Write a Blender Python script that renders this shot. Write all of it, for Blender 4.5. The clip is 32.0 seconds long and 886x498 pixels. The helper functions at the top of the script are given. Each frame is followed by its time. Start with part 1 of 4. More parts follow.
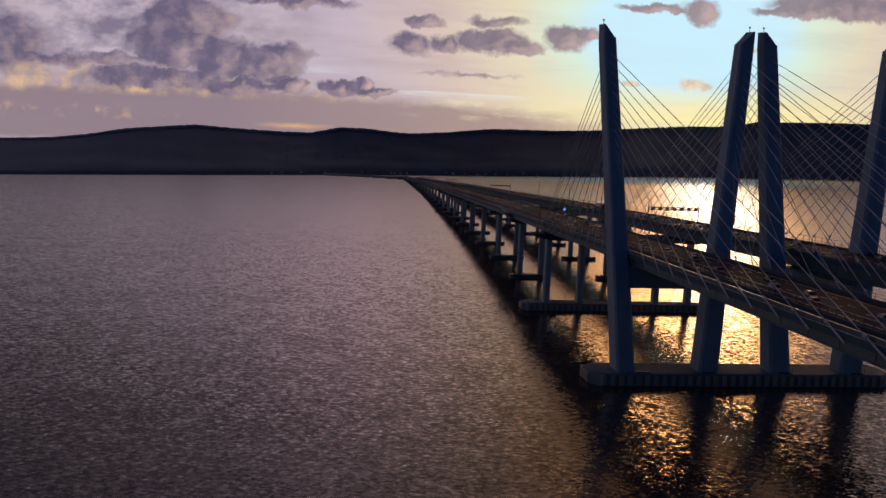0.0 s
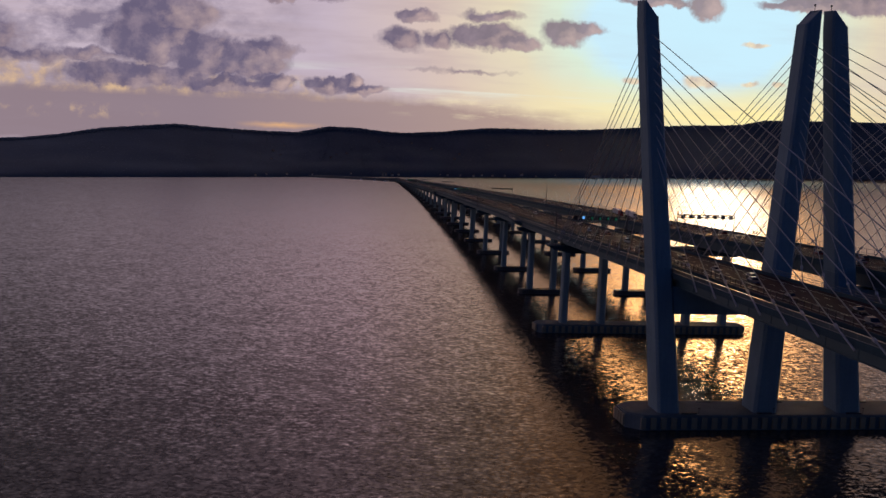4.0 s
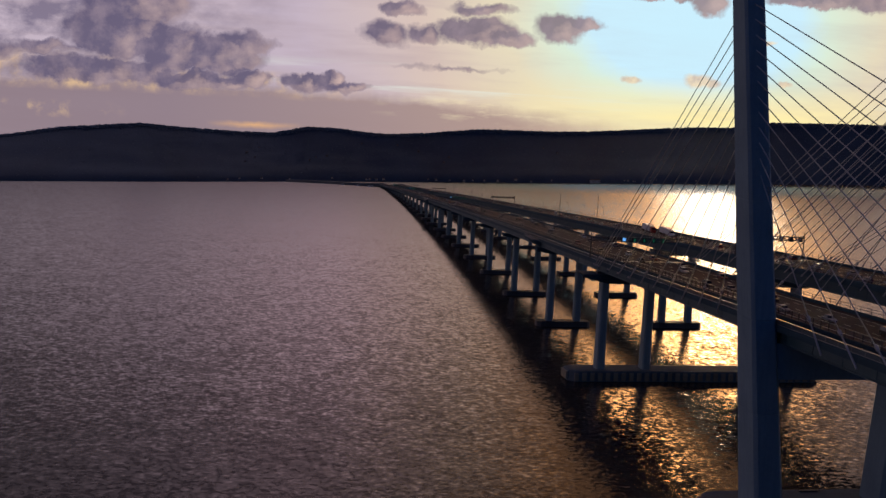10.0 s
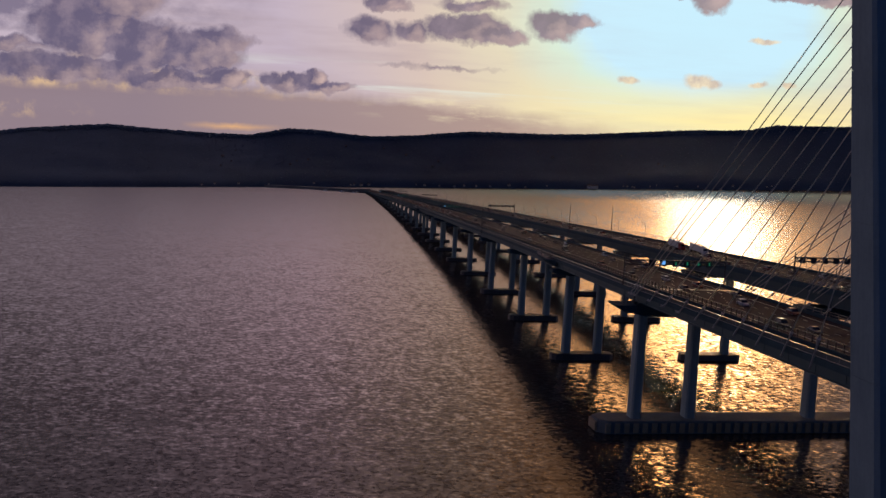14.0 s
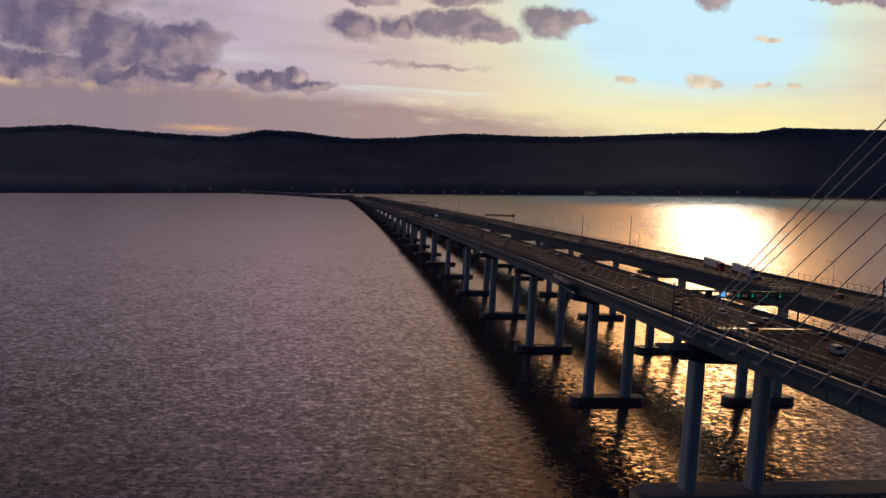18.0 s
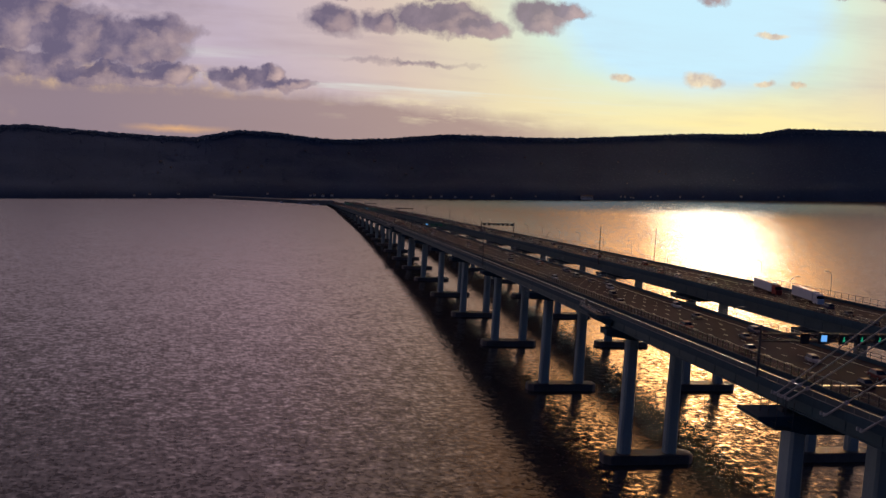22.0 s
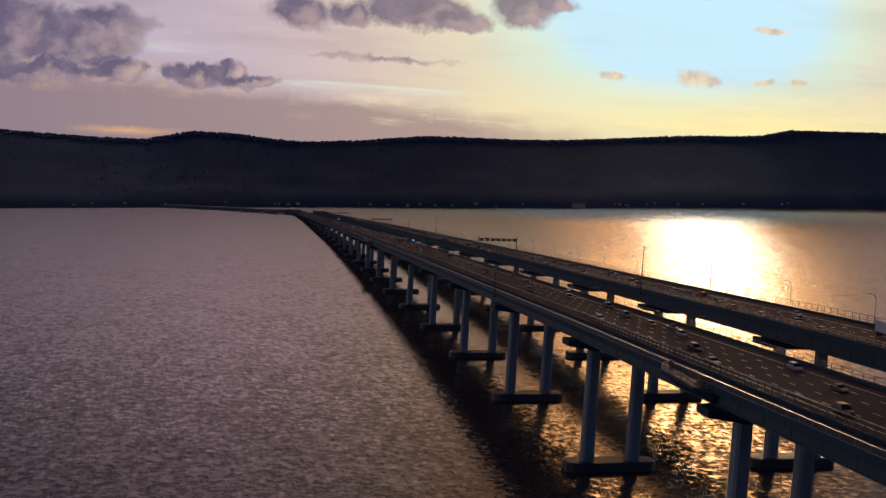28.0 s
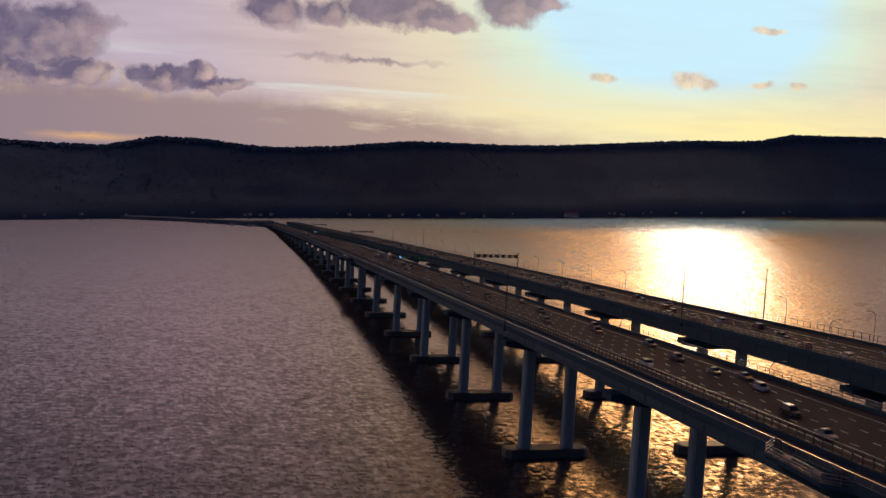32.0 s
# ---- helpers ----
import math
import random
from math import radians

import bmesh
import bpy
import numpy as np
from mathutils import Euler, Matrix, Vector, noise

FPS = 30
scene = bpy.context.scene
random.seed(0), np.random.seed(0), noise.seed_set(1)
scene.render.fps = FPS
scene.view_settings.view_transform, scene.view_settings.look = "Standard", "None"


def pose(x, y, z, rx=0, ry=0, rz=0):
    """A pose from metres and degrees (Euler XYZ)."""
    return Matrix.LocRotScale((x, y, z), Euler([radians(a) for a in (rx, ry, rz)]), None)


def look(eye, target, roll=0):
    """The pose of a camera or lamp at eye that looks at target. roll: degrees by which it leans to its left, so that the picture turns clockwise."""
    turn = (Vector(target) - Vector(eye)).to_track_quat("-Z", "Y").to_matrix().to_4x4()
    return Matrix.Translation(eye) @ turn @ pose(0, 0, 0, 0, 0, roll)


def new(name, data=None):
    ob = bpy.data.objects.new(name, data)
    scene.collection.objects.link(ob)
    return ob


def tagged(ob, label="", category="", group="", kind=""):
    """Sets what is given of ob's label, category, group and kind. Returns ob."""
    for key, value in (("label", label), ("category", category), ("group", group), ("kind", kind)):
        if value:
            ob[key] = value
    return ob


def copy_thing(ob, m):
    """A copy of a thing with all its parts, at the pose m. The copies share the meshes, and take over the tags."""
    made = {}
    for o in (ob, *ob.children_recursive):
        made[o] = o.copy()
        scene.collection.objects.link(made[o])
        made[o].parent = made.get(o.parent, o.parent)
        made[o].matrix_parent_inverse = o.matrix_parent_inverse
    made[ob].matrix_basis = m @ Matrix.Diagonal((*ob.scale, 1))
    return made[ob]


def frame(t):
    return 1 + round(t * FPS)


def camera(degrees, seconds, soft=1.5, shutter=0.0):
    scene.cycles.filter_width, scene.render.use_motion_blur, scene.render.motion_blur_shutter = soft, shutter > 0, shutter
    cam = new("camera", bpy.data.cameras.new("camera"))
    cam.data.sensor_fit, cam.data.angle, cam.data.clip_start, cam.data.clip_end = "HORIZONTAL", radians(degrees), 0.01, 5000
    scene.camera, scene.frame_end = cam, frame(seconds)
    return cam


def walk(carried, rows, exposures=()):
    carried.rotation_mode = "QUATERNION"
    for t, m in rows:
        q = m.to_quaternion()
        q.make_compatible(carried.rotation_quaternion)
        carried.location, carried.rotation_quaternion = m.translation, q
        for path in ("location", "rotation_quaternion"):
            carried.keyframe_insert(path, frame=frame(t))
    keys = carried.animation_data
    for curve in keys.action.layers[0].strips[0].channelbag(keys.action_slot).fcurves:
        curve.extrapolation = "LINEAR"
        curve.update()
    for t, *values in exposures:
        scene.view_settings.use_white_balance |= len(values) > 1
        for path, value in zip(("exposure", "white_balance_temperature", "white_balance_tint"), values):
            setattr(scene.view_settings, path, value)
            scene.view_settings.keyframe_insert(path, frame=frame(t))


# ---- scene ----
# ---------------------------------------------------------------- camera
cam = camera(38.42, 32.0)
ROWS = [  # seconds, x, y, z, turn, tilt, lean
    (0, -173.4, -422.3, 103.6, -9.22, -7.86, 2.58),
    (2, -171.2, -386.7, 101.4, -9.52, -7.85, 2.50),
    (4, -168.6, -353.3, 99.4, -9.77, -7.83, 2.54),
    (6.5, -166.5, -313.9, 97.4, -10.17, -7.81, 2.67),
    (9, -164.7, -274.6, 95.7, -10.66, -7.77, 2.81),
    (11, -162.5, -241.7, 94.3, -11.07, -7.71, 2.91),
    (13, -159.1, -207.1, 92.5, -11.48, -7.63, 2.99),
    (15, -154.5, -171.0, 90.4, -11.87, -7.53, 3.05),
    (17, -149.1, -134.5, 88.0, -12.24, -7.42, 3.09),
    (19, -143.5, -98.7, 85.5, -12.63, -7.32, 3.13),
    (21, -138.4, -64.3, 83.1, -13.06, -7.22, 3.16),
    (23, -133.9, -31.8, 80.8, -13.53, -7.13, 3.19),
    (25.5, -129.1, 6.6, 78.1, -14.17, -7.01, 3.21),
    (28, -123.6, 43.9, 75.4, -14.82, -6.84, 3.19),
    (30, -118.4, 73.4, 73.3, -15.33, -6.66, 3.15),
    (32, -112.9, 102.0, 71.2, -15.82, -6.41, 3.10),
]
walk(cam, [(t, pose(x, y, z, 90 + tilt, 0, turn) @ pose(0, 0, 0, 0, 0, lean))
           for t, x, y, z, turn, tilt, lean in ROWS])

# ---------------------------------------------------------------- light
SUN_TURN, SUN_HEIGHT = 26.0, 26.0
world = bpy.data.worlds.new("dusk")
scene.world = world
world.use_nodes = True
wt = world.node_tree
sky = wt.nodes.new("ShaderNodeTexSky")
sky.sky_type = "NISHITA"
sky.sun_disc = False
sky.sun_elevation, sky.sun_rotation = radians(1.5), radians(SUN_TURN)
sky.dust_density, sky.ozone_density = 1.0, 6.0
wt.nodes["Background"].inputs["Strength"].default_value = 0.15
wt.links.new(sky.outputs[0], wt.nodes["Background"].inputs["Color"])
sun = new("sun", bpy.data.lights.new("sun", "SUN"))
sun.data.energy, sun.data.angle, sun.data.color = 0.04, radians(14), (1.0, 0.60, 0.26)
sun.matrix_world = look((500 * math.sin(radians(SUN_TURN)), 500 * math.cos(radians(SUN_TURN)),
                         500 * math.tan(radians(SUN_HEIGHT))), (0, 0, 0))


# ---------------------------------------------------------------- materials
class Nodes:
    """Short forms for building a node material."""

    def __init__(self, name):
        self.mat = bpy.data.materials.new(name)
        self.mat.use_nodes = True
        self.tree = self.mat.node_tree
        self.shader = self.tree.nodes["Principled BSDF"]
        self.out = self.tree.nodes["Material Output"]

    def node(self, kind, **values):
        n = self.tree.nodes.new(kind)
        for key, value in values.items():
            if key in ("operation", "noise_dimensions", "blend_type", "data_type", "interpolation_type", "feature", "wave_type"):
                if key == "operation":
                    n.operation = value
                elif key == "blend_type":
                    n.blend_type = value
                elif key == "data_type":
                    n.data_type = value
                elif key == "interpolation_type":
                    n.interpolation_type = value
                elif key == "feature":
                    n.feature = value
            else:
                self.put(n.inputs[key.replace("_", " ")], value)
        return n

    def put(self, socket, value):
        if isinstance(value, tuple) and len(value) == 3 and len(socket.default_value) == 4:
            value = (*value, 1.0)
        if isinstance(value, bpy.types.NodeSocket):
            self.tree.links.new(value, socket)
        else:
            socket.default_value = value

    def math(self, operation, a, b=0.0, c=0.0, clamp=False):
        n = self.tree.nodes.new("ShaderNodeMath")
        n.operation, n.use_clamp = operation, clamp
        for s, v in zip(n.inputs, (a, b, c)):
            self.put(s, v)
        return n.outputs[0]

    def mix(self, fac, a, b, blend="MIX"):
        n = self.tree.nodes.new("ShaderNodeMix")
        n.data_type, n.blend_type = "RGBA", blend
        for s, v in ((n.inputs[0], fac), (n.inputs[6], a), (n.inputs[7], b)):
            self.put(s, v if not isinstance(v, tuple) else (*v, 1.0)[:4])
        return n.outputs[2]

    def ramp(self, fac, stops):
        n = self.tree.nodes.new("ShaderNodeValToRGB")
        el = n.color_ramp.elements
        while len(el) < len(stops):
            el.new(0.5)
        for e, (p, c) in zip(el, stops):
            e.position, e.color = p, (*c, 1.0)
        self.put(n.inputs[0], fac)
        return n.outputs[0]

    def noise(self, scale, detail=4.0, rough=0.55, vector=None):
        n = self.tree.nodes.new("ShaderNodeTexNoise")
        n.inputs["Scale"].default_value, n.inputs["Detail"].default_value = scale, detail
        n.inputs["Roughness"].default_value = rough
        if vector is not None:
            self.put(n.inputs["Vector"], vector)
        return n.outputs["Fac"]

    def where(self, stretch=(1, 1, 1), kind="Object", turn=0.0):
        tc = self.tree.nodes.new("ShaderNodeTexCoord")
        mp = self.tree.nodes.new("ShaderNodeMapping")
        mp.inputs["Scale"].default_value = stretch
        mp.inputs["Rotation"].default_value = (0, 0, radians(turn))
        self.put(mp.inputs["Vector"], tc.outputs[kind])
        return mp.outputs[0]

    def bump(self, height, strength, distance):
        n = self.tree.nodes.new("ShaderNodeBump")
        n.inputs["Strength"].default_value, n.inputs["Distance"].default_value = strength, distance
        self.put(n.inputs["Height"], height)
        return n.outputs[0]


def surface(name, light, dark, rough=0.7, metal=0.0, grain=2.0, patch=0.15, relief=0.02, streak=0.0):
    """A worn surface: fine grain, larger stains, optional run-off streaks, and relief."""
    m = Nodes(name)
    at = m.where()
    fine, wide = m.noise(grain, 6, 0.65, at), m.noise(patch, 3, 0.5, at)
    fac = m.math("ADD", m.math("MULTIPLY", fine, 0.45), m.math("MULTIPLY", wide, 0.65))
    if streak:
        run = m.noise(1.0, 3, 0.6, m.where((1.3, 1.3, 0.06)))
        fac = m.math("ADD", fac, m.math("MULTIPLY", m.math("SUBTRACT", run, 0.5), streak))
    info = m.tree.nodes.new("ShaderNodeObjectInfo")
    fac = m.math("ADD", fac, m.math("MULTIPLY", m.math("SUBTRACT", info.outputs["Random"], 0.5), 0.12))
    m.put(m.shader.inputs["Base Color"], m.ramp(fac, [(0.3, dark), (0.75, light)]))
    m.put(m.shader.inputs["Roughness"], m.math("MULTIPLY_ADD", fine, 0.2, rough - 0.1))
    m.shader.inputs["Metallic"].default_value = metal
    if rough > 0.7:
        m.shader.inputs["Specular IOR Level"].default_value = 0.25
    if relief:
        m.put(m.shader.inputs["Normal"], m.bump(fine, 0.5, relief))
    return m.mat


CONCRETE = surface("pale_concrete", (0.25, 0.335, 0.40), (0.175, 0.24, 0.295), 0.75, 0, 1.2, 0.08, 0.03, 0.5)
# Pier columns: a lighter concrete, light off the water put into its colour.
WATERLIT_CONCRETE = surface("waterlit_pier_concrete", (0.31, 0.385, 0.41), (0.22, 0.275, 0.305), 0.75, 0, 1.2, 0.08, 0.03, 0.5)
CAP_CONCRETE = surface("weathered_concrete", (0.20, 0.22, 0.23), (0.11, 0.12, 0.13), 0.85, 0, 0.9, 0.1, 0.04, 0.3)
WET_CONCRETE = surface("wet_dark_concrete", (0.10, 0.10, 0.11), (0.04, 0.04, 0.045), 0.55, 0, 1.0, 0.1, 0.04, 0.3)
FENDER = surface("pale_fender_panel", (0.42, 0.34, 0.24), (0.22, 0.17, 0.12), 0.7, 0, 2, 0.3, 0.03)
STEEL = surface("grey_blue_girder_paint", (0.034, 0.088, 0.118), (0.020, 0.056, 0.078), 0.5, 0.0, 1.5, 0.06, 0.01, 0.4)
# Concrete of slabs, crossbeams and parapets, their shade put into the colour.
SHADED_CONCRETE = surface("shaded_edge_concrete", (0.040, 0.088, 0.122), (0.024, 0.054, 0.078), 0.75, 0, 1.2, 0.08, 0.02, 0.5)
DARK_STEEL = surface("dark_steel", (0.07, 0.08, 0.09), (0.035, 0.04, 0.046), 0.55, 0.15, 3, 0.3, 0.01)
RAIL = surface("galvanised_rail", (0.30, 0.31, 0.33), (0.20, 0.21, 0.23), 0.45, 0.6, 4, 0.5, 0.0)
ASPHALT = surface("road_surface", (0.040, 0.028, 0.041), (0.024, 0.017, 0.025), 0.9, 0, 2.0, 0.05, 0.01)
ASPHALT.node_tree.nodes["Principled BSDF"].inputs["Specular IOR Level"].default_value = 0.06
PATH = surface("path_surface", (0.095, 0.095, 0.105), (0.06, 0.06, 0.068), 0.8, 0, 2.0, 0.08, 0.01)
SCREEN = surface("grey_mesh_screen", (0.075, 0.105, 0.125), (0.045, 0.066, 0.08), 0.7, 0, 3.0, 0.1, 0.01)
MARKING = surface("white_road_paint", (0.75, 0.74, 0.70), (0.5, 0.49, 0.46), 0.6, 0, 3, 0.4, 0.0)
JOINT = surface("bare_steel_joint", (0.58, 0.56, 0.56), (0.42, 0.41, 0.41), 0.32, 1.0, 4, 0.5, 0.0)
CABLE = surface("pale_cable_sheath", (0.46, 0.46, 0.48), (0.34, 0.34, 0.36), 0.45, 0, 2, 0.2, 0.0)
TYRE = surface("tyre_rubber", (0.03, 0.03, 0.03), (0.015, 0.015, 0.015), 0.8, 0, 8, 1, 0.0)
BLACK = surface("black_housing", (0.03, 0.03, 0.035), (0.015, 0.015, 0.018), 0.5, 0, 4, 1, 0.0)
ROOFING = surface("dark_roofing", (0.12, 0.10, 0.10), (0.06, 0.05, 0.05), 0.8, 0, 4, 0.6, 0.0)
SIDING = surface("pale_siding", (0.62, 0.60, 0.57), (0.45, 0.43, 0.41), 0.7, 0, 4, 0.6, 0.0)
TRAILER = surface("white_trailer_panel", (0.72, 0.73, 0.75), (0.55, 0.56, 0.58), 0.45, 0, 3, 0.3, 0.0)
RED = surface("red_paint", (0.42, 0.05, 0.03), (0.28, 0.03, 0.02), 0.4, 0, 3, 0.3, 0.0)
BARK = surface("bank_stone", (0.20, 0.19, 0.19), (0.10, 0.095, 0.095), 0.9, 0, 0.8, 0.05, 0.05)
# Blue distance haze is put into both colours; crowns lightened against their own shade.
FOREST_FLOOR = surface("hazed_woodland_floor", (0.046, 0.076, 0.132), (0.022, 0.040, 0.074), 0.95, 0, 0.30, 0.02, 0.0)
FOREST = surface("hazed_woods", (0.120, 0.160, 0.235), (0.080, 0.110, 0.165), 0.95, 0, 0.35, 0.03, 0.0)


def glossy(name, colour, rough=0.25, metal=0.0, coat=0.0):
    m = Nodes(name)
    n = m.noise(3.0, 3, 0.6, m.where())
    m.put(m.shader.inputs["Base Color"], m.mix(n, tuple(c * 0.85 for c in colour), tuple(min(1, c * 1.1) for c in colour)))
    m.put(m.shader.inputs["Roughness"], m.math("MULTIPLY_ADD", n, 0.1, rough))
    m.shader.inputs["Metallic"].default_value = metal
    m.shader.inputs["Coat Weight"].default_value = coat
    return m.mat


PAINTS = {
    "black": glossy("black_car_paint", (0.012, 0.012, 0.014), 0.4, 0.1, 0.1),
    "white": glossy("white_car_paint", (0.40, 0.41, 0.44), 0.42, 0, 0.1),
    "silver": glossy("silver_car_paint", (0.28, 0.29, 0.31), 0.42, 0.3, 0.1),
    "grey": glossy("grey_car_paint", (0.08, 0.085, 0.095), 0.42, 0.2, 0.1),
    "blue": glossy("dark_blue_car_paint", (0.02, 0.035, 0.09), 0.4, 0.1, 0.1),
    "red": glossy("dark_red_car_paint", (0.16, 0.015, 0.012), 0.4, 0.1, 0.1),
}
GLASS = glossy("tinted_glass", (0.015, 0.018, 0.022), 0.16, 0.0, 0.0)
CHROME = glossy("lamp_lens", (0.8, 0.8, 0.8), 0.1, 0.6)
TAIL = glossy("red_lamp_lens", (0.35, 0.01, 0.01), 0.2)


def lit(name, colour, strength):
    m = Nodes(name)
    m.shader.inputs["Base Color"].default_value = (0.02, 0.02, 0.02, 1)
    m.shader.inputs["Emission Color"].default_value = (*colour, 1)
    m.shader.inputs["Emission Strength"].default_value = strength
    return m.mat


GREEN_LIGHT = lit("green_signal_light", (0.02, 0.42, 0.22), 0.8)
BOARD_LIGHT = lit("blue_sign_light", (0.14, 0.42, 0.95), 1.0)


def water_material():
    """River water: long swell, wind waves and ripples as tilted facets; the small ones melt into gloss far off."""
    m = Nodes("river_water")
    s = m.shader
    s.inputs["Base Color"].default_value = (0.044, 0.040, 0.042, 1)
    s.inputs["IOR"].default_value = 1.45
    sep = m.tree.nodes.new("ShaderNodeSeparateXYZ")
    m.put(sep.inputs[0], m.where())
    away = m.math("DIVIDE", m.math("ADD", sep.outputs["Y"], 150.0), 650.0, clamp=True)
    calm = m.math("SUBTRACT", 1.0, m.math("MULTIPLY", away, 0.7))
    gust = m.noise(0.007, 3, 0.6, m.where((1.0, 0.45, 1), "Object", 12))

    def vector(operation, a, b):
        v = m.tree.nodes.new("ShaderNodeVectorMath")
        v.operation = operation
        m.put(v.inputs[0], a)
        m.put(v.inputs["Scale"] if operation == "SCALE" else v.inputs[1], b)
        return v.outputs[0]

    def slopes(scale, stretch, amount, detail, turn):
        n = m.tree.nodes.new("ShaderNodeTexNoise")
        n.inputs["Scale"].default_value, n.inputs["Detail"].default_value = scale, detail
        m.put(n.inputs["Vector"], m.where(stretch, "Object", turn))
        centred = vector("SUBTRACT", n.outputs["Color"], (0.5, 0.5, 0.5))
        return vector("MULTIPLY", centred, (amount, amount, 0.0))

    swell = slopes(0.12, (0.9, 0.8, 1), SWELL, 1, 30)
    wind = slopes(0.68, (0.75, 0.9, 1), WIND, 2, 28)
    ripple = slopes(1.3, (0.8, 0.9, 1), RIPPLE, 1, -14)
    glint = slopes(1.5, (1.0, 0.25, 1), GLINT, 1, -6)
    rough = vector("ADD", vector("ADD", swell, wind), vector("SCALE", ripple, calm))
    rough = vector("ADD", rough, vector("SCALE", glint, away))
    rough = vector("SCALE", rough, m.math("MULTIPLY", m.math("MULTIPLY_ADD", gust, 0.7, 0.65), m.math("SUBTRACT", 1.0, m.math("MULTIPLY", away, 0.15))))
    # to fit the camera's view, facets lean towards it, more as the plan shrinks
    gain = m.math("DIVIDE", 1044.3, m.math("SUBTRACT", 1044.3, m.math("MINIMUM", sep.outputs["Y"], 800.0)))
    steep = vector("SCALE", (0.0, -0.080, 0.0), gain)
    normal = m.tree.nodes.new("ShaderNodeVectorMath")
    normal.operation = "NORMALIZE"
    m.put(normal.inputs[0], vector("ADD", vector("ADD", rough, steep), (0.0, 0.0, 1.0)))
    m.put(s.inputs["Roughness"], m.math("ADD", m.math("MULTIPLY_ADD", gust, 0.05, 0.10), m.math("MULTIPLY", away, 0.04)))
    m.put(s.inputs["Normal"], normal.outputs[0])
    return m.mat


SWELL, WIND, RIPPLE, GLINT = 0.05, 0.26, 0.24, 0.18
WATER = water_material()

# Clouds: centre across, height, half width, half height, depth of shade
CLOUDS = [
    (-236, 152, 48, 24, 1.5), (-250, 122, 54, 25, 1.5), (-318, 104, 40, 8, 0.7), (-196, 110, 46, 23, 1.4), (-150, 106, 46, 21, 1.4), (-122, 116, 28, 14, 1.0),
    (-270, 84, 86, 13, 1.2), (-390, 100, 56, 8, 0.5), (-450, 120, 70, 34, 0.9), (-180, 79, 44, 9, 1.1), (-118, 82, 22, 10, 1.3), (-140, 77, 34, 6, 1.2),
    (-62, 82, 24, 9, 1.3), (-36, 84, 14, 10, 1.2), (-20, 78, 24, 5, 1.1), (36, 162, 22, 7, 1.1), (17, 137, 28, 13, 0.9), (62, 138, 22, 11, 0.9),
    (118, 143, 46, 15, 1.3), (150, 138, 30, 9, 1.1), (122, 167, 34, 7, 0.8), (208, 150, 28, 14, 1.0), (236, 156, 20, 7, 0.8), (-114, 178, 68, 6, 0.9),
    (319, 193, 48, 6, 1.0), (374, 190, 22, 17, 1.1), (560, 206, 92, 16, 1.4), (500, 196, 60, 7, 1.0), (90, 104, 60, 3, 0.3),
]
PUFFS = [(368, 104, 17, 8), (382, 101, 12, 6), (290, 101, 12, 4), (434, 102, 10, 4), (470, 103, 9, 3), (438, 149, 17, 3)]


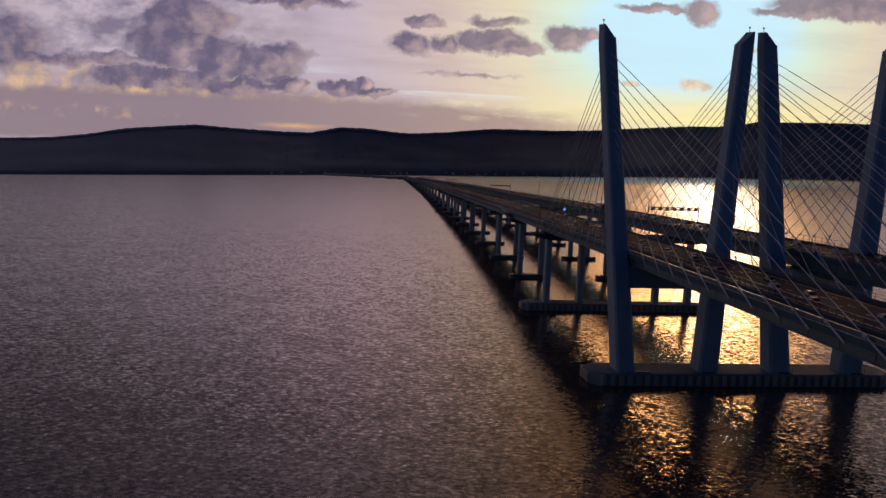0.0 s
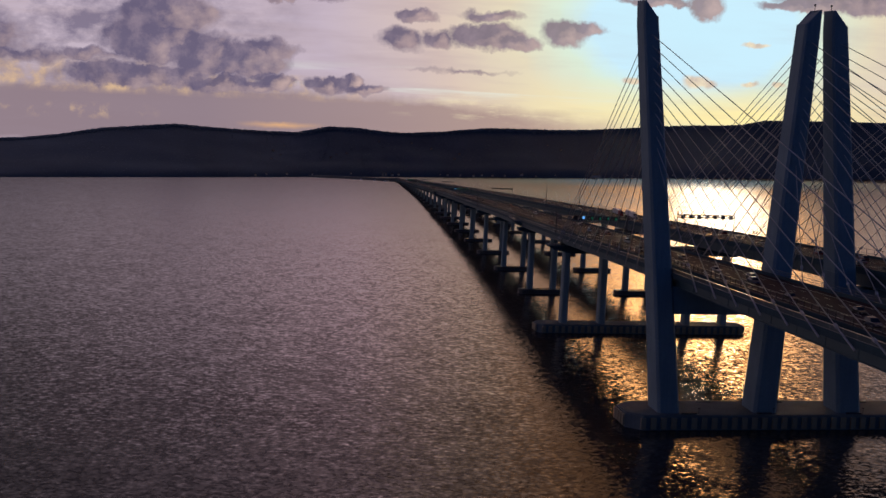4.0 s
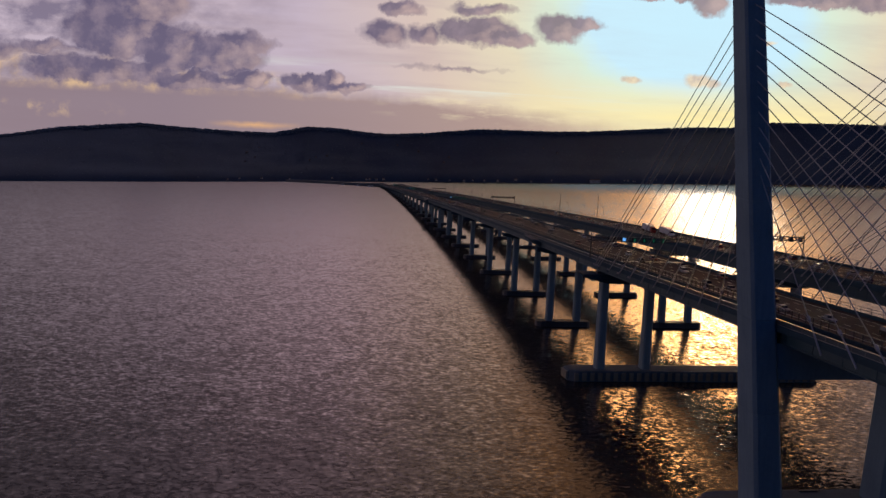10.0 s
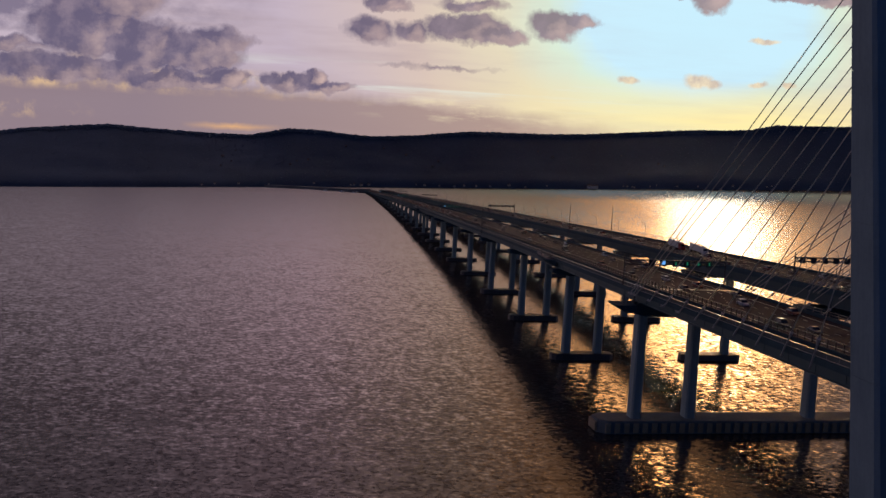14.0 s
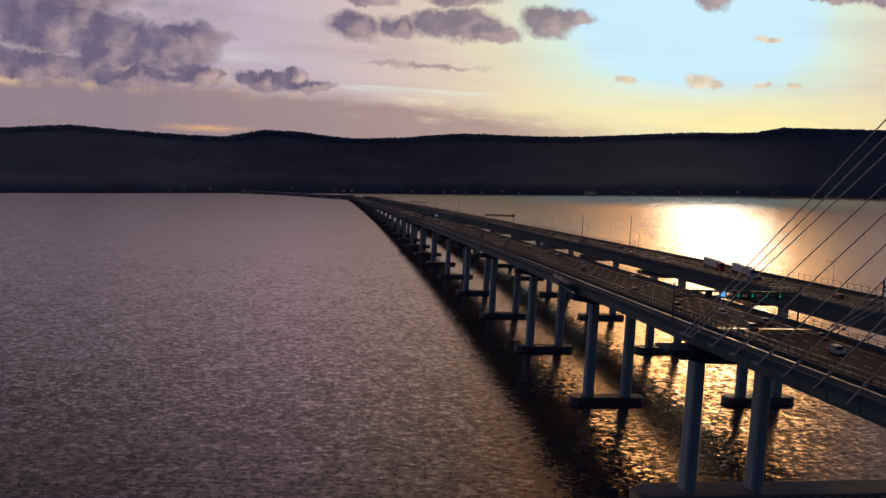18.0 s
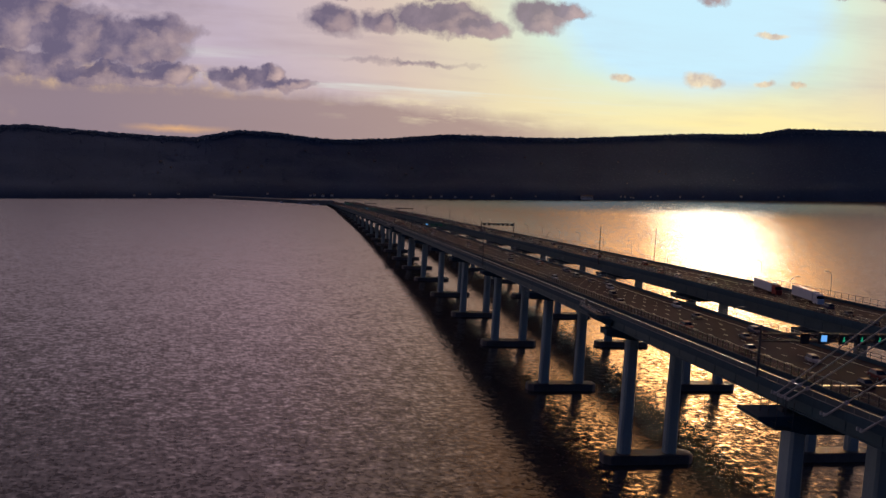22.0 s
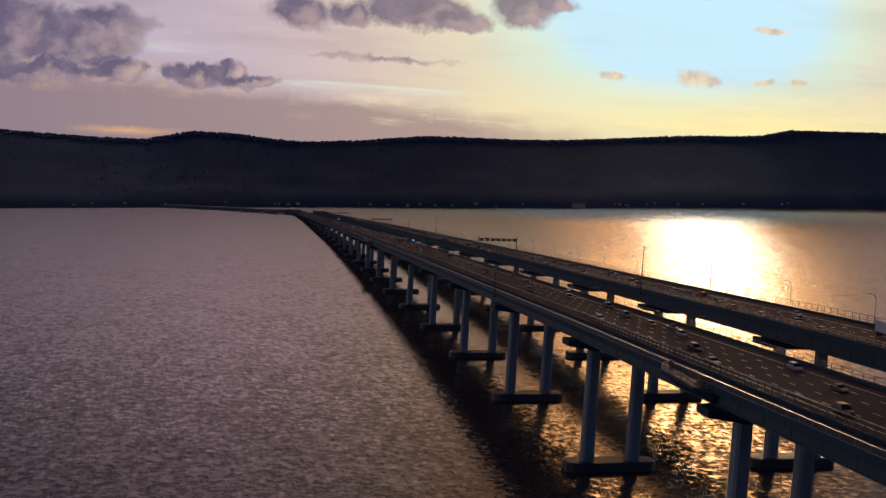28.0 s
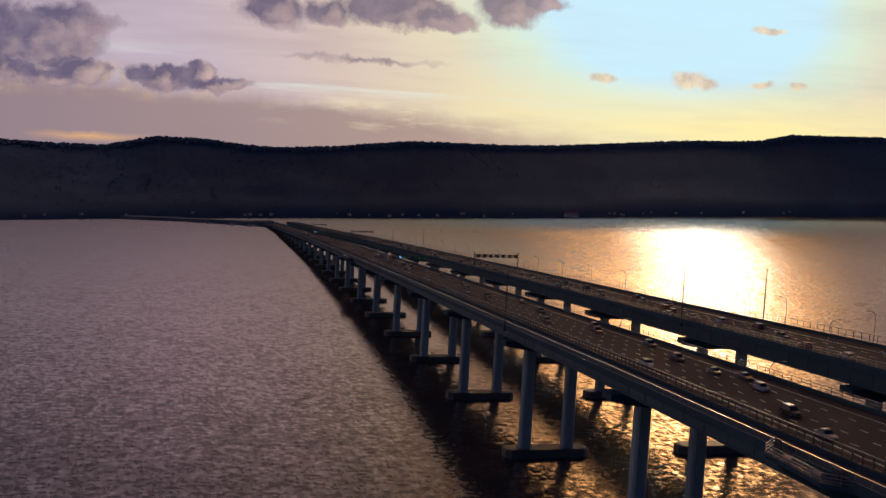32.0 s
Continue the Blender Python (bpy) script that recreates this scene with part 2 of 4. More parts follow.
def sky_material():
    m = Nodes("evening_sky")
    pos = m.tree.nodes.new("ShaderNodeNewGeometry").outputs["Position"]
    sep = m.tree.nodes.new("ShaderNodeSeparateXYZ")
    m.put(sep.inputs[0], pos)
    x, z = sep.outputs["X"], sep.outputs["Z"]

    def warped(scale, amount):
        n = m.tree.nodes.new("ShaderNodeTexNoise")
        n.inputs["Scale"].default_value, n.inputs["Detail"].default_value = scale, 7
        n.inputs["Roughness"].default_value = 0.62
        m.put(n.inputs["Vector"], pos)
        s = m.tree.nodes.new("ShaderNodeSeparateColor")
        m.put(s.inputs[0], n.outputs["Color"])
        return (m.math("MULTIPLY", m.math("SUBTRACT", s.outputs[0], 0.5), amount),
                m.math("MULTIPLY", m.math("SUBTRACT", s.outputs[1], 0.5), amount))

    def oval(px, pz, cx, cz, rx, rz):
        u = m.math("DIVIDE", m.math("SUBTRACT", px, cx), rx)
        v = m.math("DIVIDE", m.math("SUBTRACT", pz, cz), rz)
        return m.math("SQRT", m.math("ADD", m.math("MULTIPLY", u, u), m.math("MULTIPLY", v, v)))

    def band(v, centre, half):
        return m.math("SUBTRACT", 1.0, m.math("DIVIDE", m.math("ABSOLUTE", m.math("SUBTRACT", v, centre)), half), clamp=True)

    wx, wz = warped(0.03, 40.0)
    px, pz = m.math("ADD", x, wx), m.math("ADD", z, m.math("MULTIPLY", wz, 0.75))
    qx, qz = m.math("ADD", x, m.math("MULTIPLY", wx, 0.3)), m.math("ADD", z, m.math("MULTIPLY", wz, 0.2))
    # clear sky: a glow round the hidden sun, blue-white to cream to lilac away from it
    glow = oval(m.math("ADD", x, m.math("MULTIPLY", wx, 0.8)), m.math("ADD", z, m.math("MULTIPLY", wz, 0.3)), 362, 168, 430, 250)
    clear = m.ramp(glow, [(0.0, (0.60, 0.87, 1.0)), (0.28, (0.61, 0.87, 1.0)), (0.37, (0.72, 0.85, 0.70)), (0.52, (0.80, 0.71, 0.52)),
                          (0.72, (0.70, 0.55, 0.49)), (1.0, (0.56, 0.46, 0.55))])
    # warm low sky towards the sun
    low = m.math("MULTIPLY", band(z, 62, 44), band(x, 440, 420))
    clear = m.mix(m.math("MULTIPLY", low, 1.2, clamp=True), clear, (1.02, 0.87, 0.43))
    # thin streaks lying level
    streak = m.noise(0.02, 5, 0.6, m.where((0.3, 1, 2.6), "Object"))
    clear = m.mix(m.math("MULTIPLY", m.math("MULTIPLY", m.math("SUBTRACT", streak, 0.46, clamp=True), 1.5), m.math("MULTIPLY", glow, 1.3), clamp=True), clear, (0.44, 0.34, 0.38))
    silver = m.math("MULTIPLY", m.math("SUBTRACT", m.noise(0.03, 4, 0.6, m.where((0.16, 1, 3.0), "Object")), 0.56, clamp=True), 4.0)
    clear = m.mix(m.math("MULTIPLY", silver, band(z, 82, 30), clamp=True), clear, (0.80, 0.86, 0.78))
    # lilac haze of cloud in the upper west, with gaps
    haze = m.math("MULTIPLY", m.math("SUBTRACT", m.noise(0.017, 8, 0.62, m.where((0.8, 1, 1.4), "Object")), 0.44, clamp=True), 6.0)
    haze = m.math("MULTIPLY", haze, m.math("DIVIDE", m.math("SUBTRACT", -70, x), 170, clamp=True), clamp=True)
    haze = m.math("MULTIPLY", haze, m.math("DIVIDE", m.math("SUBTRACT", z, 70), 30, clamp=True))
    clear = m.mix(m.math("MULTIPLY", haze, 0.9), clear, (0.20, 0.165, 0.25))
    # the grey bank over the western ridge
    bank = m.math("MULTIPLY", m.math("SUBTRACT", 1.35, oval(m.math("ADD", x, m.math("MULTIPLY", wx, 0.9)), m.math("ADD", z, m.math("MULTIPLY", wz, 0.35)), -250, 41, 420, 28), clamp=True), 3.0, clamp=True)
    clear = m.mix(m.math("MULTIPLY", bank, 0.92), clear, m.mix(m.math("DIVIDE", m.math("ADD", x, 200), 400, clamp=True), (0.27, 0.20, 0.235), (0.45, 0.31, 0.27)))
    # torn, sunlit ends of the bank
    torn = m.math("MULTIPLY", m.math("SUBTRACT", m.noise(0.05, 6, 0.6, m.where((0.4, 1, 1.9), "Object")), 0.5, clamp=True), 7.0)
    torn = m.math("MULTIPLY", torn, m.math("MULTIPLY", band(z, 62, 20), band(x, 150, 150)), clamp=True)
    clear = m.mix(m.math("MULTIPLY", torn, 0.9), clear, (0.93, 0.80, 0.52))
    # lit lower rims of the western cluster
    billow = m.noise(0.045, 6, 0.6, pos)
    rim = m.math("MULTIPLY", band(qz, 77, 15), m.math("DIVIDE", m.math("SUBTRACT", 20, x), 130, clamp=True))
    rim = m.math("MULTIPLY", rim, m.math("MULTIPLY", m.math("SUBTRACT", billow, 0.34, clamp=True), 6.0), clamp=True)
    under = m.math("MULTIPLY", band(qz, 44, 10), m.math("DIVIDE", m.math("SUBTRACT", -240, x), 60, clamp=True))
    rim = m.math("MAXIMUM", rim, m.math("MULTIPLY", under, m.math("MULTIPLY", m.math("SUBTRACT", billow, 0.5, clamp=True), 6.0), clamp=True))
    heap = m.math("MULTIPLY", band(qz, 84, 22), m.math("DIVIDE", m.math("SUBTRACT", -205, x), 60, clamp=True))
    rim = m.math("MAXIMUM", rim, m.math("MULTIPLY", heap, m.math("MULTIPLY", m.math("SUBTRACT", billow, 0.30, clamp=True), 4.0), clamp=True))
    clear = m.mix(m.math("MULTIPLY", rim, 0.85), clear, m.mix(m.math("MULTIPLY", m.math("SUBTRACT", billow, 0.4, clamp=True), 4.0, clamp=True), (0.40, 0.29, 0.27), (0.74, 0.50, 0.30)))
    # a thin line of gold over the lowest saddle
    saddle = m.math("MULTIPLY", band(qz, 36, 4), band(x, -112, 50))
    clear = m.mix(m.math("MULTIPLY", saddle, 1.0, clamp=True), clear, (0.74, 0.42, 0.22))
    # clouds, each lit on the side towards the sun
    fluff = m.noise(0.04, 6, 0.62, pos)

    def thickness(toward, up):
        shade = None
        ax, az = m.math("ADD", px, toward), m.math("ADD", pz, up)
        for cx, cz, rx, rz, deep in CLOUDS:
            d = m.math("MULTIPLY", m.math("SUBTRACT", 1.2, oval(ax, az, cx, cz, rx, rz), clamp=True), deep)
            shade = d if shade is None else m.math("MAXIMUM", shade, d)
        at = m.where((1, 1, 1.3), "Object").node
        at.inputs["Location"].default_value = (toward, 0, up * 1.3)
        edge = m.noise(0.042, 6, 0.52, at.outputs[0])
        return m.math("ADD", shade, m.math("MULTIPLY", m.math("SUBTRACT", edge, 0.47), m.math("MULTIPLY", shade, 3.4, clamp=True)))

    body = thickness(0.0, 0.0)
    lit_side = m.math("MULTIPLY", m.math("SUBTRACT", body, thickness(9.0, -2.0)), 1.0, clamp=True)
    thick = m.math("MULTIPLY", m.math("MULTIPLY", body, 2.2, clamp=True), 0.94)
    near = m.math("SUBTRACT", 1.0, m.math("MULTIPLY", glow, 1.1), clamp=True)
    tone = m.mix(near, (0.125, 0.104, 0.182), (0.34, 0.26, 0.27))
    tone = m.mix(m.math("MULTIPLY", m.math("SUBTRACT", fluff, 0.44, clamp=True), 2.6, clamp=True), tone, (0.34, 0.26, 0.32))
    tone = m.mix(lit_side, tone, (0.66, 0.47, 0.43))
    colour = m.mix(thick, clear, tone)
    # unseen overhead glow added to tint the water, dull mauve westward, gold sunward
    overhead = m.ramp(m.math("DIVIDE", m.math("ADD", x, 500), 1600, clamp=True),
                      [(0.03, (0.31, 0.245, 0.285)), (0.19, (0.54, 0.39, 0.46)), (0.30, (0.86, 0.57, 0.64)), (0.40, (0.92, 0.60, 0.46)),
                       (0.49, (1.0, 0.47, 0.20)), (0.62, (1.0, 0.49, 0.22)), (0.76, (0.62, 0.47, 0.46)), (1.0, (0.42, 0.37, 0.43))])
    level = m.ramp(m.math("DIVIDE", z, 1400.0, clamp=True), [(0.15, (1.75,) * 3), (0.21, (1.38,) * 3), (0.30, (0.74,) * 3), (0.44, (0.40,) * 3), (0.70, (0.24,) * 3), (1.0, (0.15,) * 3)])
    overhead = m.mix(1.0, overhead, level, "MULTIPLY")
    colour = m.mix(m.math("DIVIDE", m.math("SUBTRACT", z, 215), 45, clamp=True), colour, overhead)
    puff = None
    for cx, cz, rx, rz in PUFFS:
        d = m.math("MULTIPLY", m.math("SUBTRACT", 1.15, oval(m.math("ADD", x, m.math("MULTIPLY", wx, 0.55)), m.math("ADD", z, m.math("MULTIPLY", wz, 0.4)), cx, cz, rx, rz), clamp=True), 1.9, clamp=True)
        puff = d if puff is None else m.math("MAXIMUM", puff, d)
    colour = m.mix(m.math("MULTIPLY", puff, 0.85), colour, m.mix(m.math("MULTIPLY", m.math("SUBTRACT", billow, 0.42, clamp=True), 5.0, clamp=True), (0.62, 0.46, 0.36), (0.97, 0.78, 0.50)))
    # unseen glows added above for the sun, far brighter, to make the water's glare
    high = m.math("POWER", m.math("SUBTRACT", 1.0, oval(qx, qz, 418, 330, 190, 125), clamp=True), 1.5)
    hot = m.math("POWER", m.math("SUBTRACT", 1.0, oval(qx, qz, 432, 248, 84, 35), clamp=True), 1.2)
    e = m.tree.nodes.new("ShaderNodeEmission")
    lightened = m.mix(hot, colour, m.mix(m.math("DIVIDE", m.math("SUBTRACT", z, 246), 12, clamp=True), (0.92 * CORE, 0.90 * CORE, 0.76 * CORE), (1.0 * CORE, 0.66 * CORE, 0.30 * CORE)), "ADD")
    m.put(e.inputs["Color"], m.mix(high, lightened, (1.0 * HIGH, 0.47 * HIGH, 0.16 * HIGH), "ADD"))
    m.put(m.out.inputs["Surface"], e.outputs[0])
    return m.mat


CORE, HIGH = 54.0, 20.0
SKY = sky_material()


# ---------------------------------------------------------------- mesh helpers
def box(bm, x0, x1, y0, y1, z0, z1, bevel=0.0):
    """An upright box; bevel cuts its four upright edges."""
    if bevel:
        ring = [(x0 + bevel, y0), (x1 - bevel, y0), (x1, y0 + bevel), (x1, y1 - bevel), (x1 - bevel, y1), (x0 + bevel, y1), (x0, y1 - bevel), (x0, y0 + bevel)]
    else:
        ring = [(x0, y0), (x1, y0), (x1, y1), (x0, y1)]
    prism(bm, [(x, y, z0) for x, y in ring], [(x, y, z1) for x, y in ring])


def prism(bm, low, high):
    a, b = [bm.verts.new(p) for p in low], [bm.verts.new(p) for p in high]
    n = len(a)
    bm.faces.new(a[::-1]), bm.faces.new(b)
    for i in range(n):
        bm.faces.new((a[i], a[(i + 1) % n], b[(i + 1) % n], b[i]))


def loft(bm, rings, closed=True):
    rows = [[bm.verts.new(p) for p in ring] for ring in rings]
    n = len(rows[0])
    for a, b in zip(rows, rows[1:]):
        for i in range(n if closed else n - 1):
            bm.faces.new((a[i], a[(i + 1) % n], b[(i + 1) % n], b[i]))
    if closed:
        bm.faces.new(rows[0][::-1]), bm.faces.new(rows[-1])


def tube(bm, a, b, r0, r1=None, sides=8):
    a, b = Vector(a), Vector(b)
    q = (b - a).to_track_quat("Z", "Y")
    r1 = r0 if r1 is None else r1
    turn = [(math.cos(2 * math.pi * i / sides), math.sin(2 * math.pi * i / sides)) for i in range(sides)]
    loft(bm, [[p + q @ Vector((c * r, s * r, 0)) for c, s in turn] for p, r in ((a, r0), (b, r1))])


def finish(bm):
    bmesh.ops.recalc_face_normals(bm, faces=bm.faces)
    mesh = bpy.data.meshes.new("mesh")
    bm.to_mesh(mesh)
    bm.free()
    return mesh


def part(name, bm, material, parent, label=""):
    mesh = bm if isinstance(bm, bpy.types.Mesh) else finish(bm)
    if not mesh.materials:
        mesh.materials.append(material)
    ob = new(name, mesh)
    ob.parent = parent
    return tagged(ob, label)


def thing(name, label, category, group="", at=None, kind=""):
    ob = new(name)
    ob.empty_display_size = 0.5
    if at is not None:
        ob.matrix_basis = at
    return tagged(ob, label, category, group, kind)


# ---------------------------------------------------------------- plan of the crossing
# Stations run along the crossing from the main towers (0) to the far shore. Sizes fall off evenly with the station.
# The shrinking is shaped to fit the camera's view; the real spans stay even.
REACH = 1044.3


def ease(s):
    return REACH / (REACH + s)


def plan(x, s, z):
    e = ease(s)
    return Vector((x * e, s * e, z * e))


def drift(s):
    return float(np.interp(s, (-420, -165, 0, 145, 800, 1800, 3000, 3700), (9, 4.5, 2, -0.3, 0, -4, -20, -40)))


def road(s, deck=0.0):
    return (1.8 if deck > 0 else 0.0) + float(np.interp(s, (-420, -165, 0, 145, 269, 392, 638, 761, 1500, 3000, 3700), (42.5, 45, 45.1, 44.1, 43.0, 42.0, 39.0, 37.6, 29, 10.5, 6.5)))


def spot(x, s, z=0.0):
    """The pose of a thing that stands at that place of the plan."""
    return Matrix.Translation(plan(x, s, z)) @ Matrix.Scale(ease(s), 4)


SOUTH, NORTH = -29.2, 29.2
HALF = {SOUTH: 14.6, NORTH: 13.6}
FAR = {SOUTH: 19.6, NORTH: 15.2}  # the far edge of each deck on the approach spans
ANCHOR, SPAN = 145.7, 123.05
TOWER_X, TOWER_S = -1.2, -4.0
PIERS = [ANCHOR + SPAN * i for i in range(1, 29)]
PIERS[0] += 4.0
STEPS = [-400 + 15 * i for i in range(60)] + [500 + 40 * i for i in range(78)]


def across(deck, u, s):
    """The decks are narrower between the towers than on the approach spans."""
    if u <= 0:
        return deck + drift(s) + u
    slim = HALF[deck] / FAR[deck]
    return deck + drift(s) + u * float(np.interp(s, (40, 150), (slim, 1.0)))


def strip(bm, deck, u0, u1, z0, z1, steps):
    """A bar that runs along a deck, u across from its centre line, z from the road surface."""
    rings = []
    for s in steps:
        z = road(s, deck)
        rings.append([plan(across(deck, u, s), s, z + h) for u, h in ((u0, z0), (u1, z0), (u1, z1), (u0, z1))])
    loft(bm, rings)


# ---------------------------------------------------------------- water, sky, far shore
bm = bmesh.new()
box(bm, -4200, 4200, -4200, 3000, -6, 0)
water = tagged(part("water", bm, WATER, None), "wide choppy river, mauve with golden glitter", "water", kind="structure")

bm = bmesh.new()
loft(bm, [[(x, 1075 - (max(0, abs(x - 100) - 900)) ** 1.35 * 0.12, z) for x in range(-2400, 2601, 100)] for z in (-8, 60, 120, 200, 300, 400, 560, 800, 1100, 1500)], closed=False)
backdrop = tagged(part("backdrop", bm, SKY, None), "evening sky with mauve clouds and bright glow", "sky", kind="structure")

RIDGE = [(-600, 19), (-407, 22), (-358, 24), (-326, 28), (-285, 35.5), (-219, 41.5), (-188, 39.5), (-131, 37.3), (-103, 37.3), (-74, 43.6), (-49, 43.6), (-14, 40.5),
         (8, 40), (46, 42.5), (85, 46.5), (110, 46.8), (163, 46.5), (208, 47.6), (258, 50.5), (325, 54.6), (368, 55.6), (398, 57), (430, 63), (480, 63.6), (530, 64.6), (580, 65), (800, 60)]


def shore(x):
    return float(np.interp(x, (-900, -376, -190, -80, -16, 75, 160, 310, 420, 540, 900), (680, 722, 784, 826, 848, 874, 898, 948, 980, 1012, 1030)))


def crest(x):
    return float(np.interp(x, (-400, 0, 160, 320, 540, 900), (870, 892, 935, 988, 1036, 1044)))


def hill_height(x, v):
    """v: 0 at the water's edge, 1 at the ridge."""
    top = float(np.interp(x, [p[0] for p in RIDGE], [p[1] for p in RIDGE]))
    n = noise.noise((x * 0.02, v * 3, 0)) * 2.5 + noise.noise((x * 0.08, v * 9, 5)) * 0.9
    if v <= 1:
        return 0.6 + (top - 1.0) * (0.10 * min(1, v * 12) + 0.90 * v ** 1.15) + n * min(1, v * 3) * (1 - v) * 1.5
    return top - (v - 1) * 30


def hill_point(x, v):
    y0 = shore(x)
    return x, y0 + (crest(x) - y0) * v, hill_height(x, v)


bm = bmesh.new()
xs = [-900 + 6 * i for i in range(301)]
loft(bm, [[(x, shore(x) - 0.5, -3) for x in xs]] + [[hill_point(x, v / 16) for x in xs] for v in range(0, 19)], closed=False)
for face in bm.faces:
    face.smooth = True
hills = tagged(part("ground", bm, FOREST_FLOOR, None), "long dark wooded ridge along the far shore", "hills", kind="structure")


def wood():
    """Tree crowns all over the ridge, each a small uneven clump."""
    rng = np.random.default_rng(4)
    verts, faces = [], []
    base = [(0.1, 0, 0.85), (1, 0, 0.35), (0.3, 0.95, 0.5), (-0.8, 0.6, 0.3), (-0.8, -0.6, 0.55), (0.3, -0.95, 0.3), (0, 0, -0.3)]
    tris = [(0, i, i % 5 + 1) for i in range(1, 6)] + [(6, i % 5 + 1, i) for i in range(1, 6)]
    for i in range(22000):
        x = rng.uniform(-620, 760)
        v = 1 - abs(rng.normal(0, 0.03)) if i % 3 else rng.uniform(0.01, 1.0) ** 0.8
        px, py, pz = hill_point(x, v)
        r = rng.uniform(0.5, 1.35) if i % 3 else rng.uniform(0.4, 0.9)
        turn, lift = rng.uniform(0, 6.28), rng.uniform(0.5, 1.0) if i % 3 else rng.uniform(0.2, 0.4)
        c, s = math.cos(turn), math.sin(turn)
        k = len(verts)
        for a, b, h in base:
            j = rng.uniform(0.75, 1.25)
            verts.append((px + (a * c - b * s) * r * j, py + (a * s + b * c) * r * j, pz + h * r * lift + 0.3 * r))
        faces += [(k + a, k + b, k + d) for a, b, d in tris]
    mesh = bpy.data.meshes.new("mesh")
    mesh.from_pydata(verts, [], faces)
    mesh.polygons.foreach_set("use_smooth", [True] * len(faces))
    return mesh


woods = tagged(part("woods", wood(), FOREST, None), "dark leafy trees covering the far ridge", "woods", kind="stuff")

# ---------------------------------------------------------------- piers
def pile_cap(name, owner, x0, x1, half, top, material):
    bm = bmesh.new()
    ring = [(x0, -half * 0.55), (x0 + half * 0.5, -half), (x1 - half * 0.5, -half), (x1, -half * 0.55), (x1, half * 0.55), (x1 - half * 0.5, half), (x0 + half * 0.5, half), (x0, half * 0.55)]
    prism(bm, [(x, y, -4) for x, y in ring], [(x, y, top - 0.25) for x, y in ring])
    shrink = [(x + (0.3 if x < (x0 + x1) / 2 else -0.3), y * 0.95) for x, y in ring]
    prism(bm, [(x, y, top - 0.25) for x, y in shrink], [(x, y, top) for x, y in shrink])
    return part(name, bm, material, owner)


def column(owner, x, width, z0, z1, depth):
    bm = bmesh.new()
    w, d, c = width / 2, depth / 2, width * 0.16
    def ring(z, f):
        a, b = w * f, d * f
        return [(x - a + c, -b, z), (x + a - c, -b, z), (x + a, -b + c, z), (x + a, b - c, z), (x + a - c, b, z), (x - a + c, b, z), (x - a, b - c, z), (x - a, -b + c, z)]
    loft(bm, [ring(z0, 1.06), ring(z0 + (z1 - z0) * 0.5, 1.0), ring(z1, 0.97)])
    return part("column", bm, WATERLIT_CONCRETE, owner)


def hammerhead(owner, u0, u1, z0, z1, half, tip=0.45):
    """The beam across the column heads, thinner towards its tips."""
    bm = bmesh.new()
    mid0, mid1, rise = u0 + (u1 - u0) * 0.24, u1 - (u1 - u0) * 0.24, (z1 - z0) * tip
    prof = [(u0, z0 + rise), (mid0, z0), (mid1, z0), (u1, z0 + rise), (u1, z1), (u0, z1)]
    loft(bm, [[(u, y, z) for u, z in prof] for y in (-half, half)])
    return part("crossbeam", bm, SHADED_CONCRETE, owner)


def approach_pier(deck, s):
    x, top = deck + drift(s), road(s, deck)
    pier = thing("bridge_pier", "pale concrete bridge pier with two columns on a low pile cap", "bridge pier", "approach piers", spot(x, s))
    h = HALF[deck]
    z1 = max(top - (7.0 if deck == SOUTH else 8.2), 1.2)
    cap = pile_cap("pile_cap", pier, -13.6, 13.6, 3.4, min(2.7, z1 - 0.5), WET_CONCRETE)
    tagged(cap, "dark wet concrete pile cap")
    for u in (-7.0, 7.0):
        column(pier, u, 3.4, min(2.7, z1 - 0.5) - 0.05, z1 + 0.1, 3.2)
    hammerhead(pier, -h - 1.2, FAR[deck] - 0.6, z1, z1 + 3.0, 2.6)
    for u in (-11, -5.5, 0, 5.5, 11):
        bm = bmesh.new()
        box(bm, u - 0.8, u + 0.8, -0.8, 0.8, z1 + 2.98, z1 + 3.35)
        part("bearing", bm, DARK_STEEL, pier)
    return pier


for s in PIERS:
    for deck in (SOUTH, NORTH):
        approach_pier(deck, s)


def fenders(owner, x0, x1, half, top):
    """Pale panels standing proud round the edge of a big pile cap."""
    bm = bmesh.new()
    box(bm, -0.78, 0.78, -0.35, 0.35, 0.5, top + 0.02 - 0.7)
    mesh = finish(bm)
    mesh.materials.append(FENDER)
    n = int((x1 - x0 - half) / 3.0)
    for side in (-1, 1):
        for i in range(n + 1):
            ob = part("fender", mesh, FENDER, owner)
            ob.location = (x0 + half * 0.5 + (x1 - x0 - half) * i / n, side * (half + 0.3), 0)
    for x, side in ((x0, -1), (x1, 1)):
        for y in (-0.45, -0.15, 0.15, 0.45):
            ob = part("fender", mesh, FENDER, owner)
            ob.location = (x + side * 0.3, y * half, 0)
            ob.rotation_euler = (0, 0, math.pi / 2)


